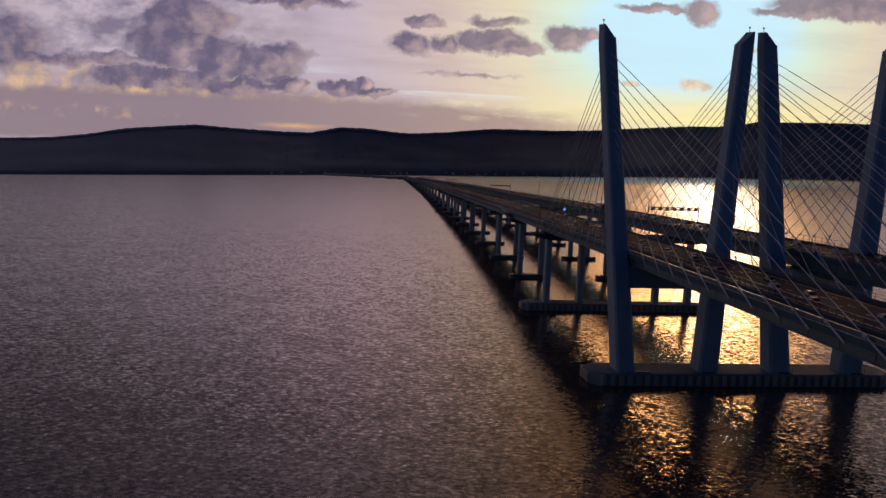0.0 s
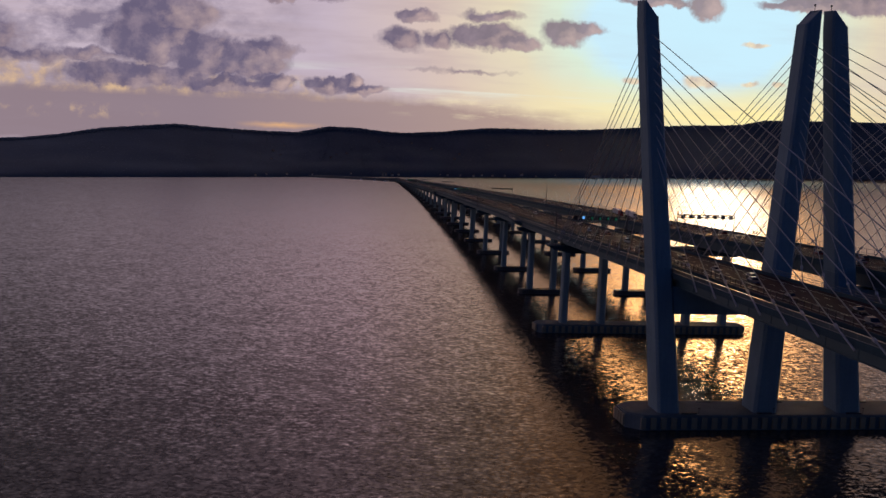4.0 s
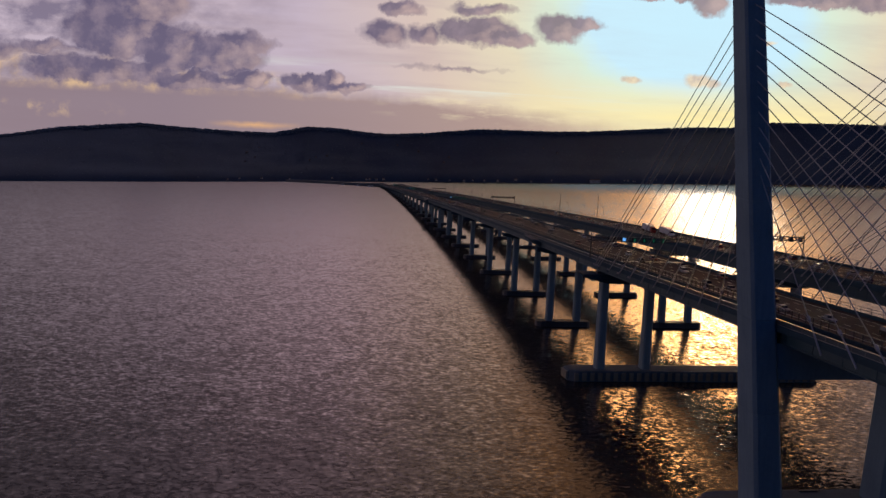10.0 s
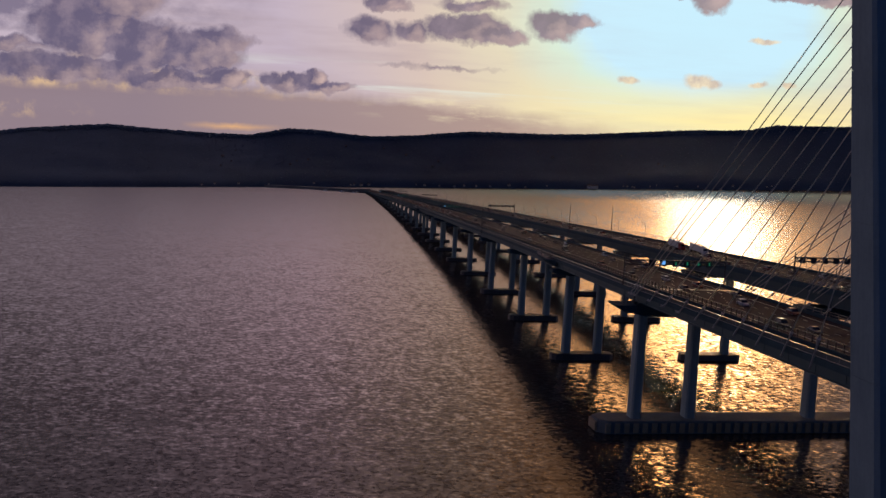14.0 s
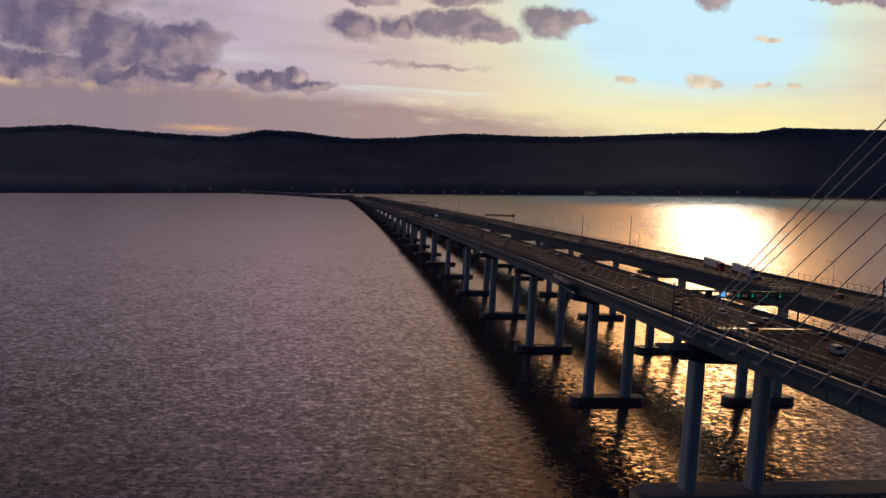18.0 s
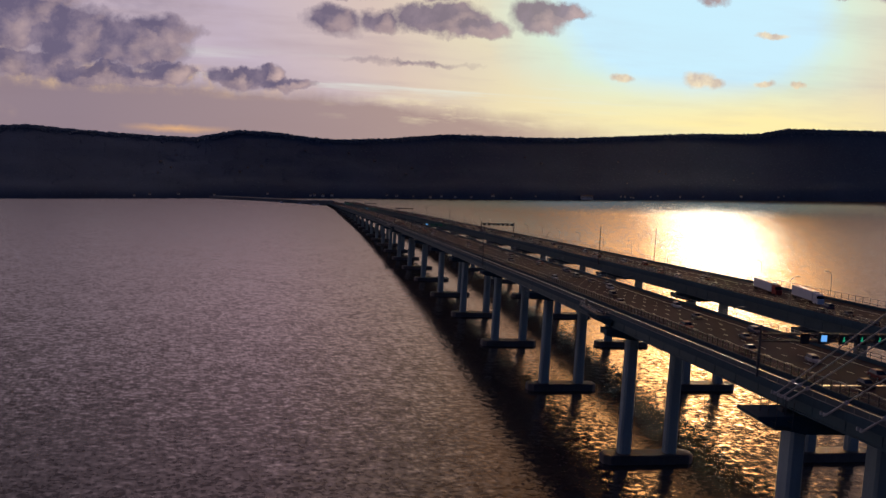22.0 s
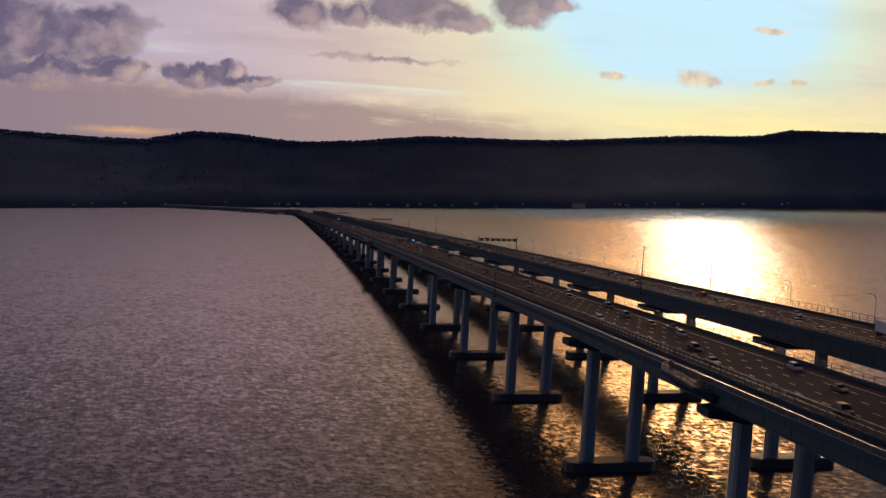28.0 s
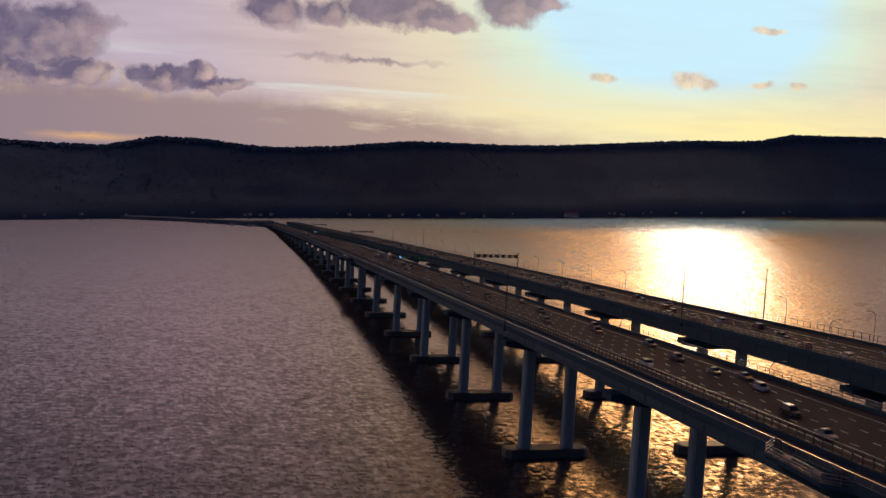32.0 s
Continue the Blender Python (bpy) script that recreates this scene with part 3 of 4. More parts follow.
# anchor pier: four columns on one long cap with fender panels
anchor = thing("anchor_pier", "large concrete anchor pier, four columns on a long fendered cap", "bridge pier", "", spot(-1.1, ANCHOR + 2.5))
pile_cap("pile_cap", anchor, -52.5, 46, 5.4, 4.0, CAP_CONCRETE)
fenders(anchor, -52.5, 46, 5.4, 4.0)
for deck in (SOUTH, NORTH):
    for u in (-9.4, 8.3):
        column(anchor, deck + u - 1.1, 3.1, 3.95, 37.0, 4.6)
    h, up = HALF[deck], 0.0
    bm = bmesh.new()
    wide = 5.3 if deck < 0 else 3.0
    prof = [(-h - wide, 39.2), (-h - wide + 2, 38.0), (-h + 4, 36.4), (h - 4, 36.0), (h + wide - 2, 37.2), (h + wide, 39.0), (h + wide, 39.7), (-h - wide, 39.7)]
    loft(bm, [[(deck + u, yy, z + up) for u, z in prof] for yy in (-4.2, 4.2)])
    part("crossbeam", bm, SHADED_CONCRETE, anchor)
    for u in (-h + 1.6, -h * 0.45, 0, h * 0.45, h - 1.6):
        bm = bmesh.new()
        box(bm, deck + u - 0.7, deck + u + 0.7, -1.2, 1.2, 39.65 + up, 40.45 + up)
        part("bearing", bm, DARK_STEEL, anchor)

# main towers: four leaning legs on one cap
main_cap = thing("tower_foundation", "long concrete tower foundation edged with pale fender panels", "foundation", "", spot(TOWER_X, TOWER_S + 1.0))
pile_cap("pile_cap", main_cap, -51.8, 58.4, 8.4, 4.4, CAP_CONCRETE)
fenders(main_cap, -51.8, 58.4, 8.4, 4.4)


def hatch(x, y):
    """A low dark access hatch with a short lamp post on the foundation's top."""
    own = thing("access_hatch", "low dark steel hatch with a short lamp on the foundation", "hatch", "foundation hatches", spot(TOWER_X + x, TOWER_S + 1.0 + y, 4.4))
    bm = bmesh.new()
    box(bm, -2.3, 2.3, -0.5, 0.5, -0.02, 0.35, 0.1)
    part("cover", bm, DARK_STEEL, own)
    bm = bmesh.new()
    tube(bm, (2.9, 0, -0.02), (2.9, 0, 1.6), 0.09, 0.07, 6)
    part("lamp_post", bm, DARK_STEEL, own)
    bm = bmesh.new()
    box(bm, 2.6, 3.2, -0.18, 0.18, 1.58, 1.76, 0.04)
    part("lamp_head", bm, DARK_STEEL, own)


for x in (-33.0, -10.0, 18.0, 45.0):
    hatch(x, -6.8)
    hatch(x + 9.0, 6.6)


def tower(base0, base1, deck0, deck1, top0, top1, outer, label):
    """A leaning leg, given its two side lines at the foot, the road and the head; outer: the side on which the head is highest."""
    leg = thing("bridge_tower", label, "bridge tower", "main towers", spot(TOWER_X, TOWER_S))
    z = [4.35, 26, 46.5, 72, 96, 115.5]

    def ring(h, a, b, d, tip=None):
        c = (b - a) * 0.12
        hi = [h] * 8 if tip is None else [h + tip * (1 if (q in (0, 5, 6, 7)) == (outer < 0) else 0) for q in range(8)]
        return [(a + c, -d, hi[0]), (b - c, -d, hi[1]), (b, -d + c, hi[2]), (b, d - c, hi[3]), (b - c, d, hi[4]), (a + c, d, hi[5]), (a, d - c, hi[6]), (a, -d + c, hi[7])]

    slim = 0.14
    base0, base1 = base0 + slim * (base1 - base0), base1 - slim * (base1 - base0)
    deck0, deck1 = deck0 + slim * (deck1 - deck0), deck1 - slim * (deck1 - deck0)
    top0, top1 = top0 + slim * (top1 - top0), top1 - slim * (top1 - top0)
    lines = lambda h: (np.interp(h, (5, 46.5, 119), (base0, deck0, top0)), np.interp(h, (5, 46.5, 119), (base1, deck1, top1)))
    depth = lambda h: float(np.interp(h, (5, 46.5, 119), (5.0, 4.4, 3.4)))
    for z0, z1 in zip(z, z[1:]):
        bm = bmesh.new()
        gap = 0.10 if z1 < 115 else 0.0
        rings = [ring(z0, *lines(z0), depth(z0)), ring(z1 - gap, *lines(z1 - gap), depth(z1 - gap))]
        if z1 > 115:
            rings.append(ring(117.6, *lines(117.6), depth(117.6), 4.2))
        loft(bm, rings)
        if gap:
            a, b = lines(z1)
            box(bm, a + 0.15, b - 0.15, -depth(z1) + 0.15, depth(z1) - 0.15, z1 - 0.12, z1 + 0.02, 0.8)
        part("shaft", bm, CONCRETE, leg)
    # a row of anchor boxes on the inner side
    for i in range(12):
        h = 66 + 4.2 * i
        a, b = lines(h)
        for side in (-1, 1):
            bm = bmesh.new()
            xc = (b - 0.9) if outer < 0 else (a + 0.9)
            box(bm, xc - 0.45, xc + 0.45, side * depth(h) - 0.3, side * depth(h) + 0.3, h - 0.6, h + 0.6, 0.1)
            part("cable_anchor", bm, CONCRETE, leg)
    # obstruction lamp on the head
    bm = bmesh.new()
    xt = (top0 if outer < 0 else top1) * 0.8 + (top1 if outer < 0 else top0) * 0.2
    tube(bm, (xt, 0, 121.2), (xt, 0, 122.9), 0.12, 0.08)
    tube(bm, (xt, 0, 122.9), (xt, 0, 123.5), 0.3, 0.3)
    part("warning_lamp", bm, DARK_STEEL, leg)
    return leg, lines


TOWERS = [
    (-43.6, -34.3, -47.5, -39.6, -54.9, -48.7, -1, "leaning pale concrete tower leg with an outward pointed head"),
    (-14.4, -4.2, -11.5, -2.8, -6.6, 0.0, 1, "leaning pale concrete tower leg beside its twin's head"),
    (11.8, 22.5, 8.0, 17.3, 1.2, 8.0, -1, "leaning pale concrete tower leg beside its twin's head"),
    (37.8, 49.8, 41.3, 51.6, 47.6, 54.6, 1, "leaning pale concrete tower leg with an outward pointed head"),
]
LEGS = [tower(*t) for t in TOWERS]
for deck, (i, j) in ((SOUTH, (0, 1)), (NORTH, (2, 3))):
    bm = bmesh.new()
    x0, x1 = float(LEGS[i][1](40)[0]) + 2, float(LEGS[j][1](40)[1]) - 2
    prof = [(x0, 33.4), (x1, 33.4), (x1, 41.35), (x0, 41.35)]
    loft(bm, [[(x, y, z) for x, z in prof] for y in (-3.6, 3.6)])
    beam = part("crossbeam", bm, CONCRETE, LEGS[i][0])

# ---------------------------------------------------------------- decks
def bridge_deck(deck, label):
    h, f = HALF[deck], FAR[deck]
    own = thing("bridge_deck", label, "bridge deck", "bridge decks", kind="structure")
    near = STEPS
    for u0, u1, z0, z1, name, mat in [(-h, f, -0.7, -0.06, "slab", SHADED_CONCRETE), (-h + 0.4, f - 0.4, -0.06, 0.0, "road_surface", ASPHALT)]:
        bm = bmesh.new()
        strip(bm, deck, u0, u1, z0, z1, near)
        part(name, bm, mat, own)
    beams = (-h + 1.6, -h * 0.45, 0, f * 0.45, f - 1.6)
    for u in beams:
        bm = bmesh.new()
        low = 3.7 if deck == SOUTH else 4.9
        strip(bm, deck, u - 0.18, u + 0.18, -low + 0.2, -0.65, near)
        strip(bm, deck, u - 0.55, u + 0.55, -low, -low + 0.25, near)
        if abs(u) > h * 0.8:
            out = u + (0.18 if u > 0 else -0.18)
            s = -330.0
            while s < 1400:
                x, z, e = across(deck, out, s), road(s, deck), ease(s)
                p = plan(x, s, z)
                box(bm, p.x - 0.10 * e, p.x + 0.10 * e, p.y - 0.06 * e, p.y + 0.06 * e, p.z - (low - 0.25) * e, p.z - 0.7 * e)
                s += 12.3
        part("girder", bm, STEEL, own)
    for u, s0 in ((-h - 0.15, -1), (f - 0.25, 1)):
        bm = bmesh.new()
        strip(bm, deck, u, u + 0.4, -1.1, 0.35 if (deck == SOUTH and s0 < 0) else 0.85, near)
        part("parapet", bm, SHADED_CONCRETE, own)
    return own


S_DECK = bridge_deck(SOUTH, "long road deck on grey girders with a side path")
N_DECK = bridge_deck(NORTH, "long road deck on grey girders with fenced edges")


def fence(own, deck, u, foot, height, posts, gap, rails, mat=RAIL, near=(-170, 760)):
    """Posts and rails along a deck; near posts are single pieces, far ones one mesh."""
    bm = bmesh.new()
    for z in rails:
        strip(bm, deck, u - 0.05, u + 0.05, z - 0.05, z + 0.05, STEPS)
    part("rail", bm, mat, own)
    bm = bmesh.new()
    box(bm, -posts, posts, -posts, posts, foot, height)
    mesh = finish(bm)
    mesh.materials.append(mat)
    far = bmesh.new()
    s = -340.0
    while s < 2200:
        x, z = across(deck, u, s), road(s, deck)
        if near[0] < s < near[1]:
            ob = part("post", mesh, mat, own)
            ob.matrix_basis = spot(x, s, z)
        else:
            e = ease(s)
            p = plan(x, s, z)
            box(far, p.x - posts * e, p.x + posts * e, p.y - posts * e, p.y + posts * e, p.z + foot * e, p.z + height * e)
        s += gap if s < 800 else gap * 2
    tagged(part("far_posts", far, mat, own), kind="stuff")


h = HALF[SOUTH]
fence(S_DECK, SOUTH, -h + 0.05, 0.3, 1.5, 0.06, 5.0, (0.45,))
bm = bmesh.new()
strip(bm, SOUTH, -h - 0.03, -h + 0.11, 1.47, 1.56, STEPS)
part("handrail", bm, JOINT, S_DECK, "bright metal handrail")
bm = bmesh.new()
strip(bm, SOUTH, -h + 0.02, -h + 0.05, 0.42, 1.46, STEPS)
part("mesh_screen", bm, SCREEN, S_DECK, "grey mesh screen below the handrail")
fence(S_DECK, SOUTH, -h + 5.5, 0.5, 2.7, 0.09, 3.4, (1.0, 1.8), DARK_STEEL)
bm = bmesh.new()
strip(bm, SOUTH, -h + 5.44, -h + 5.56, 2.62, 2.74, STEPS)
part("top_rail", bm, RAIL, S_DECK, "pale galvanised top rail of the path fence")
fence(S_DECK, SOUTH, FAR[SOUTH] - 0.05, 0.8, 2.2, 0.06, 5.0, (1.5, 2.15))
fence(N_DECK, NORTH, -HALF[NORTH] + 0.05, 0.8, 2.2, 0.06, 5.0, (1.5, 2.15))
fence(N_DECK, NORTH, FAR[NORTH] - 0.05, 0.8, 3.0, 0.07, 5.0, (1.5, 2.95))
bm = bmesh.new()
strip(bm, SOUTH, -h + 5.2, -h + 5.8, 0.0, 0.95, STEPS)
part("barrier", bm, SHADED_CONCRETE, S_DECK)
bm = bmesh.new()
strip(bm, SOUTH, -h + 0.3, -h + 5.2, 0.0, 0.05, STEPS)
part("side_path", bm, PATH, S_DECK)

LANES = {SOUTH: [-1.9, 2.1, 5.9, 9.7, 13.4], NORTH: [-8.6, -4.9, -1.2, 2.5, 6.2]}
for deck, own in ((SOUTH, S_DECK), (NORTH, N_DECK)):
    bm = bmesh.new()
    for lane in LANES[deck][:-1]:
        u = lane + 1.85
        s = -300.0
        while s < 1500:
            strip(bm, deck, u - 0.09, u + 0.09, 0.0, 0.02, (s, s + 3.2))
            s += 12.2
    for u in (LANES[deck][0] - 1.9, LANES[deck][-1] + 1.9):
        strip(bm, deck, u - 0.09, u + 0.09, 0.0, 0.02, STEPS)
    tagged(part("lane_marking", bm, MARKING, own), kind="stuff")
    bm = bmesh.new()
    lo = -h + 5.9 if deck == SOUTH else -HALF[deck] + 0.5
    strip(bm, deck, lo, FAR[deck] - 0.5, 0.0, 0.05, (ANCHOR + 3.2, ANCHOR + 4.3))
    part("expansion_joint", bm, JOINT, own)

# ---------------------------------------------------------------- stay cables
def stay(leg, lines, deck, u, i, side):
    """One cable from the tower leg down to the edge of the deck, with its sleeve."""
    hz = 112.2 - 3.1 * i
    a, b = lines(hz)
    if side > 0:
        s = (147.0 - 3.0 * i) if i < 3 else 139.5 - (i - 2) * 12.8
    else:
        s = -(176 - 13.4 * i)
    top = plan((a + b) / 2 + TOWER_X, TOWER_S + side * 3.2, hz)
    foot = plan(across(deck, u, s), s, road(s, deck) - 0.6)
    d = (foot - top).normalized()
    e = ease(s)
    bm = bmesh.new()
    tube(bm, top, foot, 0.11, 0.11 * e, 6)
    cable = part("stay_cable", bm, CABLE, leg)
    cable.matrix_parent_inverse = leg.matrix_basis.inverted()
    bm = bmesh.new()
    tube(bm, foot - d * 5.6 * e, foot + d * 2.0 * e, 0.15 * e, 0.22 * e, 8)
    tube(bm, foot - d * 6.3 * e, foot - d * 5.3 * e, 0.38 * e, 0.34 * e, 8)
    part("sleeve", bm, CABLE, cable)
    if deck == SOUTH and u < 0 and side > 0 and i < 6:
        q = plan(deck + drift(s + 2.6) + u + 0.1, s + 2.6, road(s + 2.6, deck) - 1.3)
        for k in (-0.5, 0.5):
            bm = bmesh.new()
            box(bm, q.x - 0.3 * e, q.x + 0.05 * e, q.y + (k - 0.18) * e, q.y + (k + 0.18) * e, q.z - 0.28 * e, q.z + 0.28 * e, 0.03)
            part("service_box", bm, SIDING, cable, "small pale box at the cable foot")


for (leg, lines), (deck, sign) in zip(LEGS, ((SOUTH, -1), (SOUTH, 1), (NORTH, -1), (NORTH, 1))):
    u = -HALF[deck] - 0.7 if sign < 0 else FAR[deck] + 0.7
    for i in range(12):
        for side in (-1, 1):
            stay(leg, lines, deck, u, i, side)

# ---------------------------------------------------------------- gantries and poles
def gantry(deck, s, u0, u1, signal, label, height=7.0):
    x, z = deck + drift(s), road(s, deck)
    own = thing("sign_gantry", label, "sign gantry", "gantries", spot(x, s, z))
    for u in (u0, u1):
        bm = bmesh.new()
        tube(bm, (u, 0, 0.0), (u, 0, height + 3.0), 0.28, 0.22, 8)
        part("post", bm, DARK_STEEL, own)
    bm = bmesh.new()
    for y in (-0.6, 0.6):
        for zz in (height, height + 1.3):
            tube(bm, (u0, y, zz), (u1, y, zz), 0.19, 0.19, 6)
    n = 12
    for i in range(n):
        a, b = u0 + (u1 - u0) * i / n, u0 + (u1 - u0) * (i + 1) / n
        for y in (-0.6, 0.6):
            tube(bm, (a, y, height if i % 2 else height + 1.3), (b, y, height + 1.3 if i % 2 else height), 0.12, 0.12, 5)
    part("truss", bm, DARK_STEEL, own)
    lanes = [-11 + 4 * i for i in range(7)] if deck == NORTH else LANES[deck][1:]
    for i, lane in enumerate(lanes):
        bm = bmesh.new()
        box(bm, lane - 0.95, lane + 0.95, -1.05, -0.65, height - 0.5, height + 1.5, 0.05)
        panel = part("signal_box", bm, BLACK, own)
        if signal:
            bm = bmesh.new()
            box(bm, lane - 0.08, lane + 0.08, -1.12, -1.06, height + 0.3, height + 1.0)
            prism(bm, [(lane - 0.34, -1.12, height + 0.4), (lane, -1.12, height), (lane + 0.34, -1.12, height + 0.4)],
                  [(lane - 0.34, -1.06, height + 0.4), (lane, -1.06, height), (lane + 0.34, -1.06, height + 0.4)])
            part("lane_arrow", bm, GREEN_LIGHT, panel, "lit green down arrow")
    if signal:
        bm = bmesh.new()
        box(bm, lanes[0] - 9.0, lanes[0] - 7.2, -1.05, -0.65, height - 0.4, height + 1.6, 0.05)
        part("blank_board", bm, BLACK, own)
        bm = bmesh.new()
        u = lanes[0] - 4.2
        box(bm, u - 1.1, u + 1.1, -1.05, -0.65, height - 0.4, height + 1.7, 0.05)
        board = part("message_board", bm, BLACK, own)
        bm = bmesh.new()
        box(bm, u - 0.6, u + 0.6, -1.12, -1.06, height + 0.1, height + 1.3)
        part("lit_face", bm, BOARD_LIGHT, board, "bright blue lit face")
    return own


for s in (ANCHOR + 13.8, 925, 1860, 2700):
    gantry(SOUTH, s, -HALF[SOUTH] - 0.1, FAR[SOUTH] - 0.2, True, "steel lane gantry with lit green arrows and a bright board")
    gantry(NORTH, s + 4, -HALF[NORTH] + 0.3, FAR[NORTH] - 0.2, False, "dark steel truss gantry spanning the road")


def mast(deck, s, u, height):
    x, z = deck + drift(s), road(s, deck)
    own = thing("camera_mast", "tall slim dark mast at the deck edge", "mast", "masts", spot(x + u, s, z))
    bm = bmesh.new()
    tube(bm, (0, 0, -1.5), (0, 0, height), 0.26, 0.14, 8)
    part("pole", bm, DARK_STEEL, own)
    bm = bmesh.new()
    box(bm, -0.5, 0.5, -0.4, 0.4, -1.6, -0.9)
    part("bracket", bm, DARK_STEEL, own)


for s in (PIERS[2] + 4, PIERS[9] + 4):
    for deck, side in ((SOUTH, -1), (NORTH, -1), (NORTH, 1)):
        mast(deck, s, -HALF[deck] - 0.25 if side < 0 else FAR[deck] + 0.25, 17.5)


def lamp_post(deck, s, u, reach):
    x, z = deck + drift(s), road(s, deck)
    own = thing("street_lamp", "slim curved street lamp on the deck edge", "street lamp", "deck lamps", spot(x + u, s, z))
    bm = bmesh.new()
    pts = [(0, 0, 0.6), (0, 0, 7.5), (reach * 0.12, 0, 8.6), (reach * 0.45, 0, 9.3), (reach, 0, 9.5)]
    for a, b in zip(pts, pts[1:]):
        tube(bm, a, b, 0.09, 0.08, 6)
    part("pole", bm, RAIL, own)
    bm = bmesh.new()
    box(bm, reach - 0.45, reach + 0.45, -0.18, 0.18, 9.38, 9.55)
    part("lamp_head", bm, DARK_STEEL, own)


def bracket_lamp(s):
    """A short lamp that leans from the far parapet over the gap between the decks."""
    own = thing("bracket_lamp", "short curved service lamp over the gap between the decks", "street lamp", "gap lamps", spot(across(SOUTH, FAR[SOUTH] - 0.05, s), s, road(s)))
    bm = bmesh.new()
    pts = [(0, 0, 0.8), (0.15, 0, 2.2), (0.7, 0, 3.1), (1.6, 0, 3.5), (3.6, 0, 3.6)]
    for a, b in zip(pts, pts[1:]):
        tube(bm, a, b, 0.10, 0.09, 6)
    part("pole", bm, RAIL, own)
    bm = bmesh.new()
    box(bm, 3.3, 4.2, -0.16, 0.16, 3.5, 3.66, 0.05)
    part("lamp_head", bm, DARK_STEEL, own)


for s in PIERS[:6]:
    bracket_lamp(s - 9.0)
for i in range(22):
    s = 190 + 62 * i
    lamp_post(NORTH, s, FAR[NORTH] + 0.2, -2.4)
    if i % 2:
        lamp_post(NORTH, s + 30, -HALF[NORTH] - 0.1, 2.4)

# ---------------------------------------------------------------- vehicles
def car(colour, kind):
    """One car facing along +y, built of separate parts."""
    paint = PAINTS[colour]
    own = thing("car", f"{colour} {kind} driving on the bridge deck", "car", "cars on the bridge")
    tall = {"saloon": 1.42, "hatchback": 1.52, "suv": 1.80, "van": 2.05}[kind]
    L, Wd = {"saloon": 4.7, "hatchback": 4.2, "suv": 4.8, "van": 5.2}[kind], 1.86
    belt = tall * 0.58
    w = Wd / 2

    def section(y, half, z0, z1):
        return [(-half, y, z0), (half, y, z0), (half * 1.0, y, z1 - 0.12), (half * 0.92, y, z1), (-half * 0.92, y, z1), (-half, y, z1 - 0.12)]

    bm = bmesh.new()
    f, r = L / 2, -L / 2
    loft(bm, [section(r, w * 0.88, 0.42, belt * 0.92), section(r + 0.25, w, 0.26, belt), section(r + 1.2, w, 0.24, belt + 0.03), section(f - 1.5, w, 0.24, belt),
              section(f - 0.4, w * 0.97, 0.26, belt * 0.86), section(f, w * 0.82, 0.4, belt * 0.70)])
    part("body", bm, paint, own)
    bm = bmesh.new()
    back = {"saloon": (0.75, 1.35), "hatchback": (0.15, 0.7), "suv": (0.15, 0.55), "van": (0.05, 0.25)}[kind]
    front = {"saloon": (1.45, 2.2), "hatchback": (1.2, 1.9), "suv": (1.35, 2.0), "van": (0.9, 1.6)}[kind]

    def cabin(z, a, b, half):
        return [(-half, r + a, z), (half, r + a, z), (half, f - b, z), (-half, f - b, z)]

    loft(bm, [cabin(belt - 0.02, back[0], front[0], w * 0.94), cabin(tall - 0.10, back[1], front[1], w * 0.78)])
    part("cabin", bm, GLASS, own, "tinted glass cabin")
    bm = bmesh.new()
    loft(bm, [cabin(tall - 0.11, back[1] - 0.05, front[1] - 0.05, w * 0.80), cabin(tall, back[1] + 0.12, front[1] + 0.12, w * 0.72)])
    part("roof", bm, paint, own)
    for sx in (-1, 1):
        for y in (r + 0.85, f - 0.9):
            bm = bmesh.new()
            tube(bm, (sx * (w - 0.2), y, 0.33), (sx * (w + 0.01), y, 0.33), 0.33, 0.31, 12)
            wheel = part("wheel", bm, TYRE, own)
            bm = bmesh.new()
            tube(bm, (sx * (w + 0.0), y, 0.33), (sx * (w + 0.03), y, 0.33), 0.2, 0.18, 8)
            part("rim", bm, RAIL, wheel)
        bm = bmesh.new()
        box(bm, sx * w * 0.62 - 0.18, sx * w * 0.62 + 0.18, r - 0.03, r + 0.12, belt * 0.70, belt * 0.86)
        part("tail_lamp", bm, TAIL, own)
        bm = bmesh.new()
        box(bm, sx * w * 0.60 - 0.2, sx * w * 0.60 + 0.2, f - 0.12, f + 0.02, belt * 0.50, belt * 0.64)
        part("headlight", bm, CHROME, own)
    return own


def lorry(cab_paint, label):
    own = thing("lorry", label, "lorry", "lorries on the bridge")
    bm = bmesh.new()
    box(bm, -1.27, 1.27, -8.0, 5.2, 1.15, 4.05, 0.06)
    part("trailer", bm, TRAILER, own)
    bm = bmesh.new()
    loft(bm, [[(-1.2, 5.6, z0), (1.2, 5.6, z0), (1.2, y1, z0), (-1.2, y1, z0)] for z0, y1 in ((0.6, 8.6), (2.0, 8.5), (2.3, 8.0), (3.7, 7.5))])
    part("cab", bm, cab_paint, own)
    bm = bmesh.new()
    box(bm, -1.1, 1.1, 7.7, 8.15, 2.2, 3.2)
    part("windscreen", bm, GLASS, own)
    bm = bmesh.new()
    box(bm, -0.5, 0.5, -7.8, 8.2, 0.75, 1.14)
    part("chassis", bm, DARK_STEEL, own)
    for y in (-6.9, -5.7, 3.6, 4.8, 7.6):
        for sx in (-1, 1):
            bm = bmesh.new()
            tube(bm, (sx * 0.85, y, 0.5), (sx * 1.22, y, 0.5), 0.5, 0.5, 12)
            part("wheel", bm, TYRE, own)
    return own


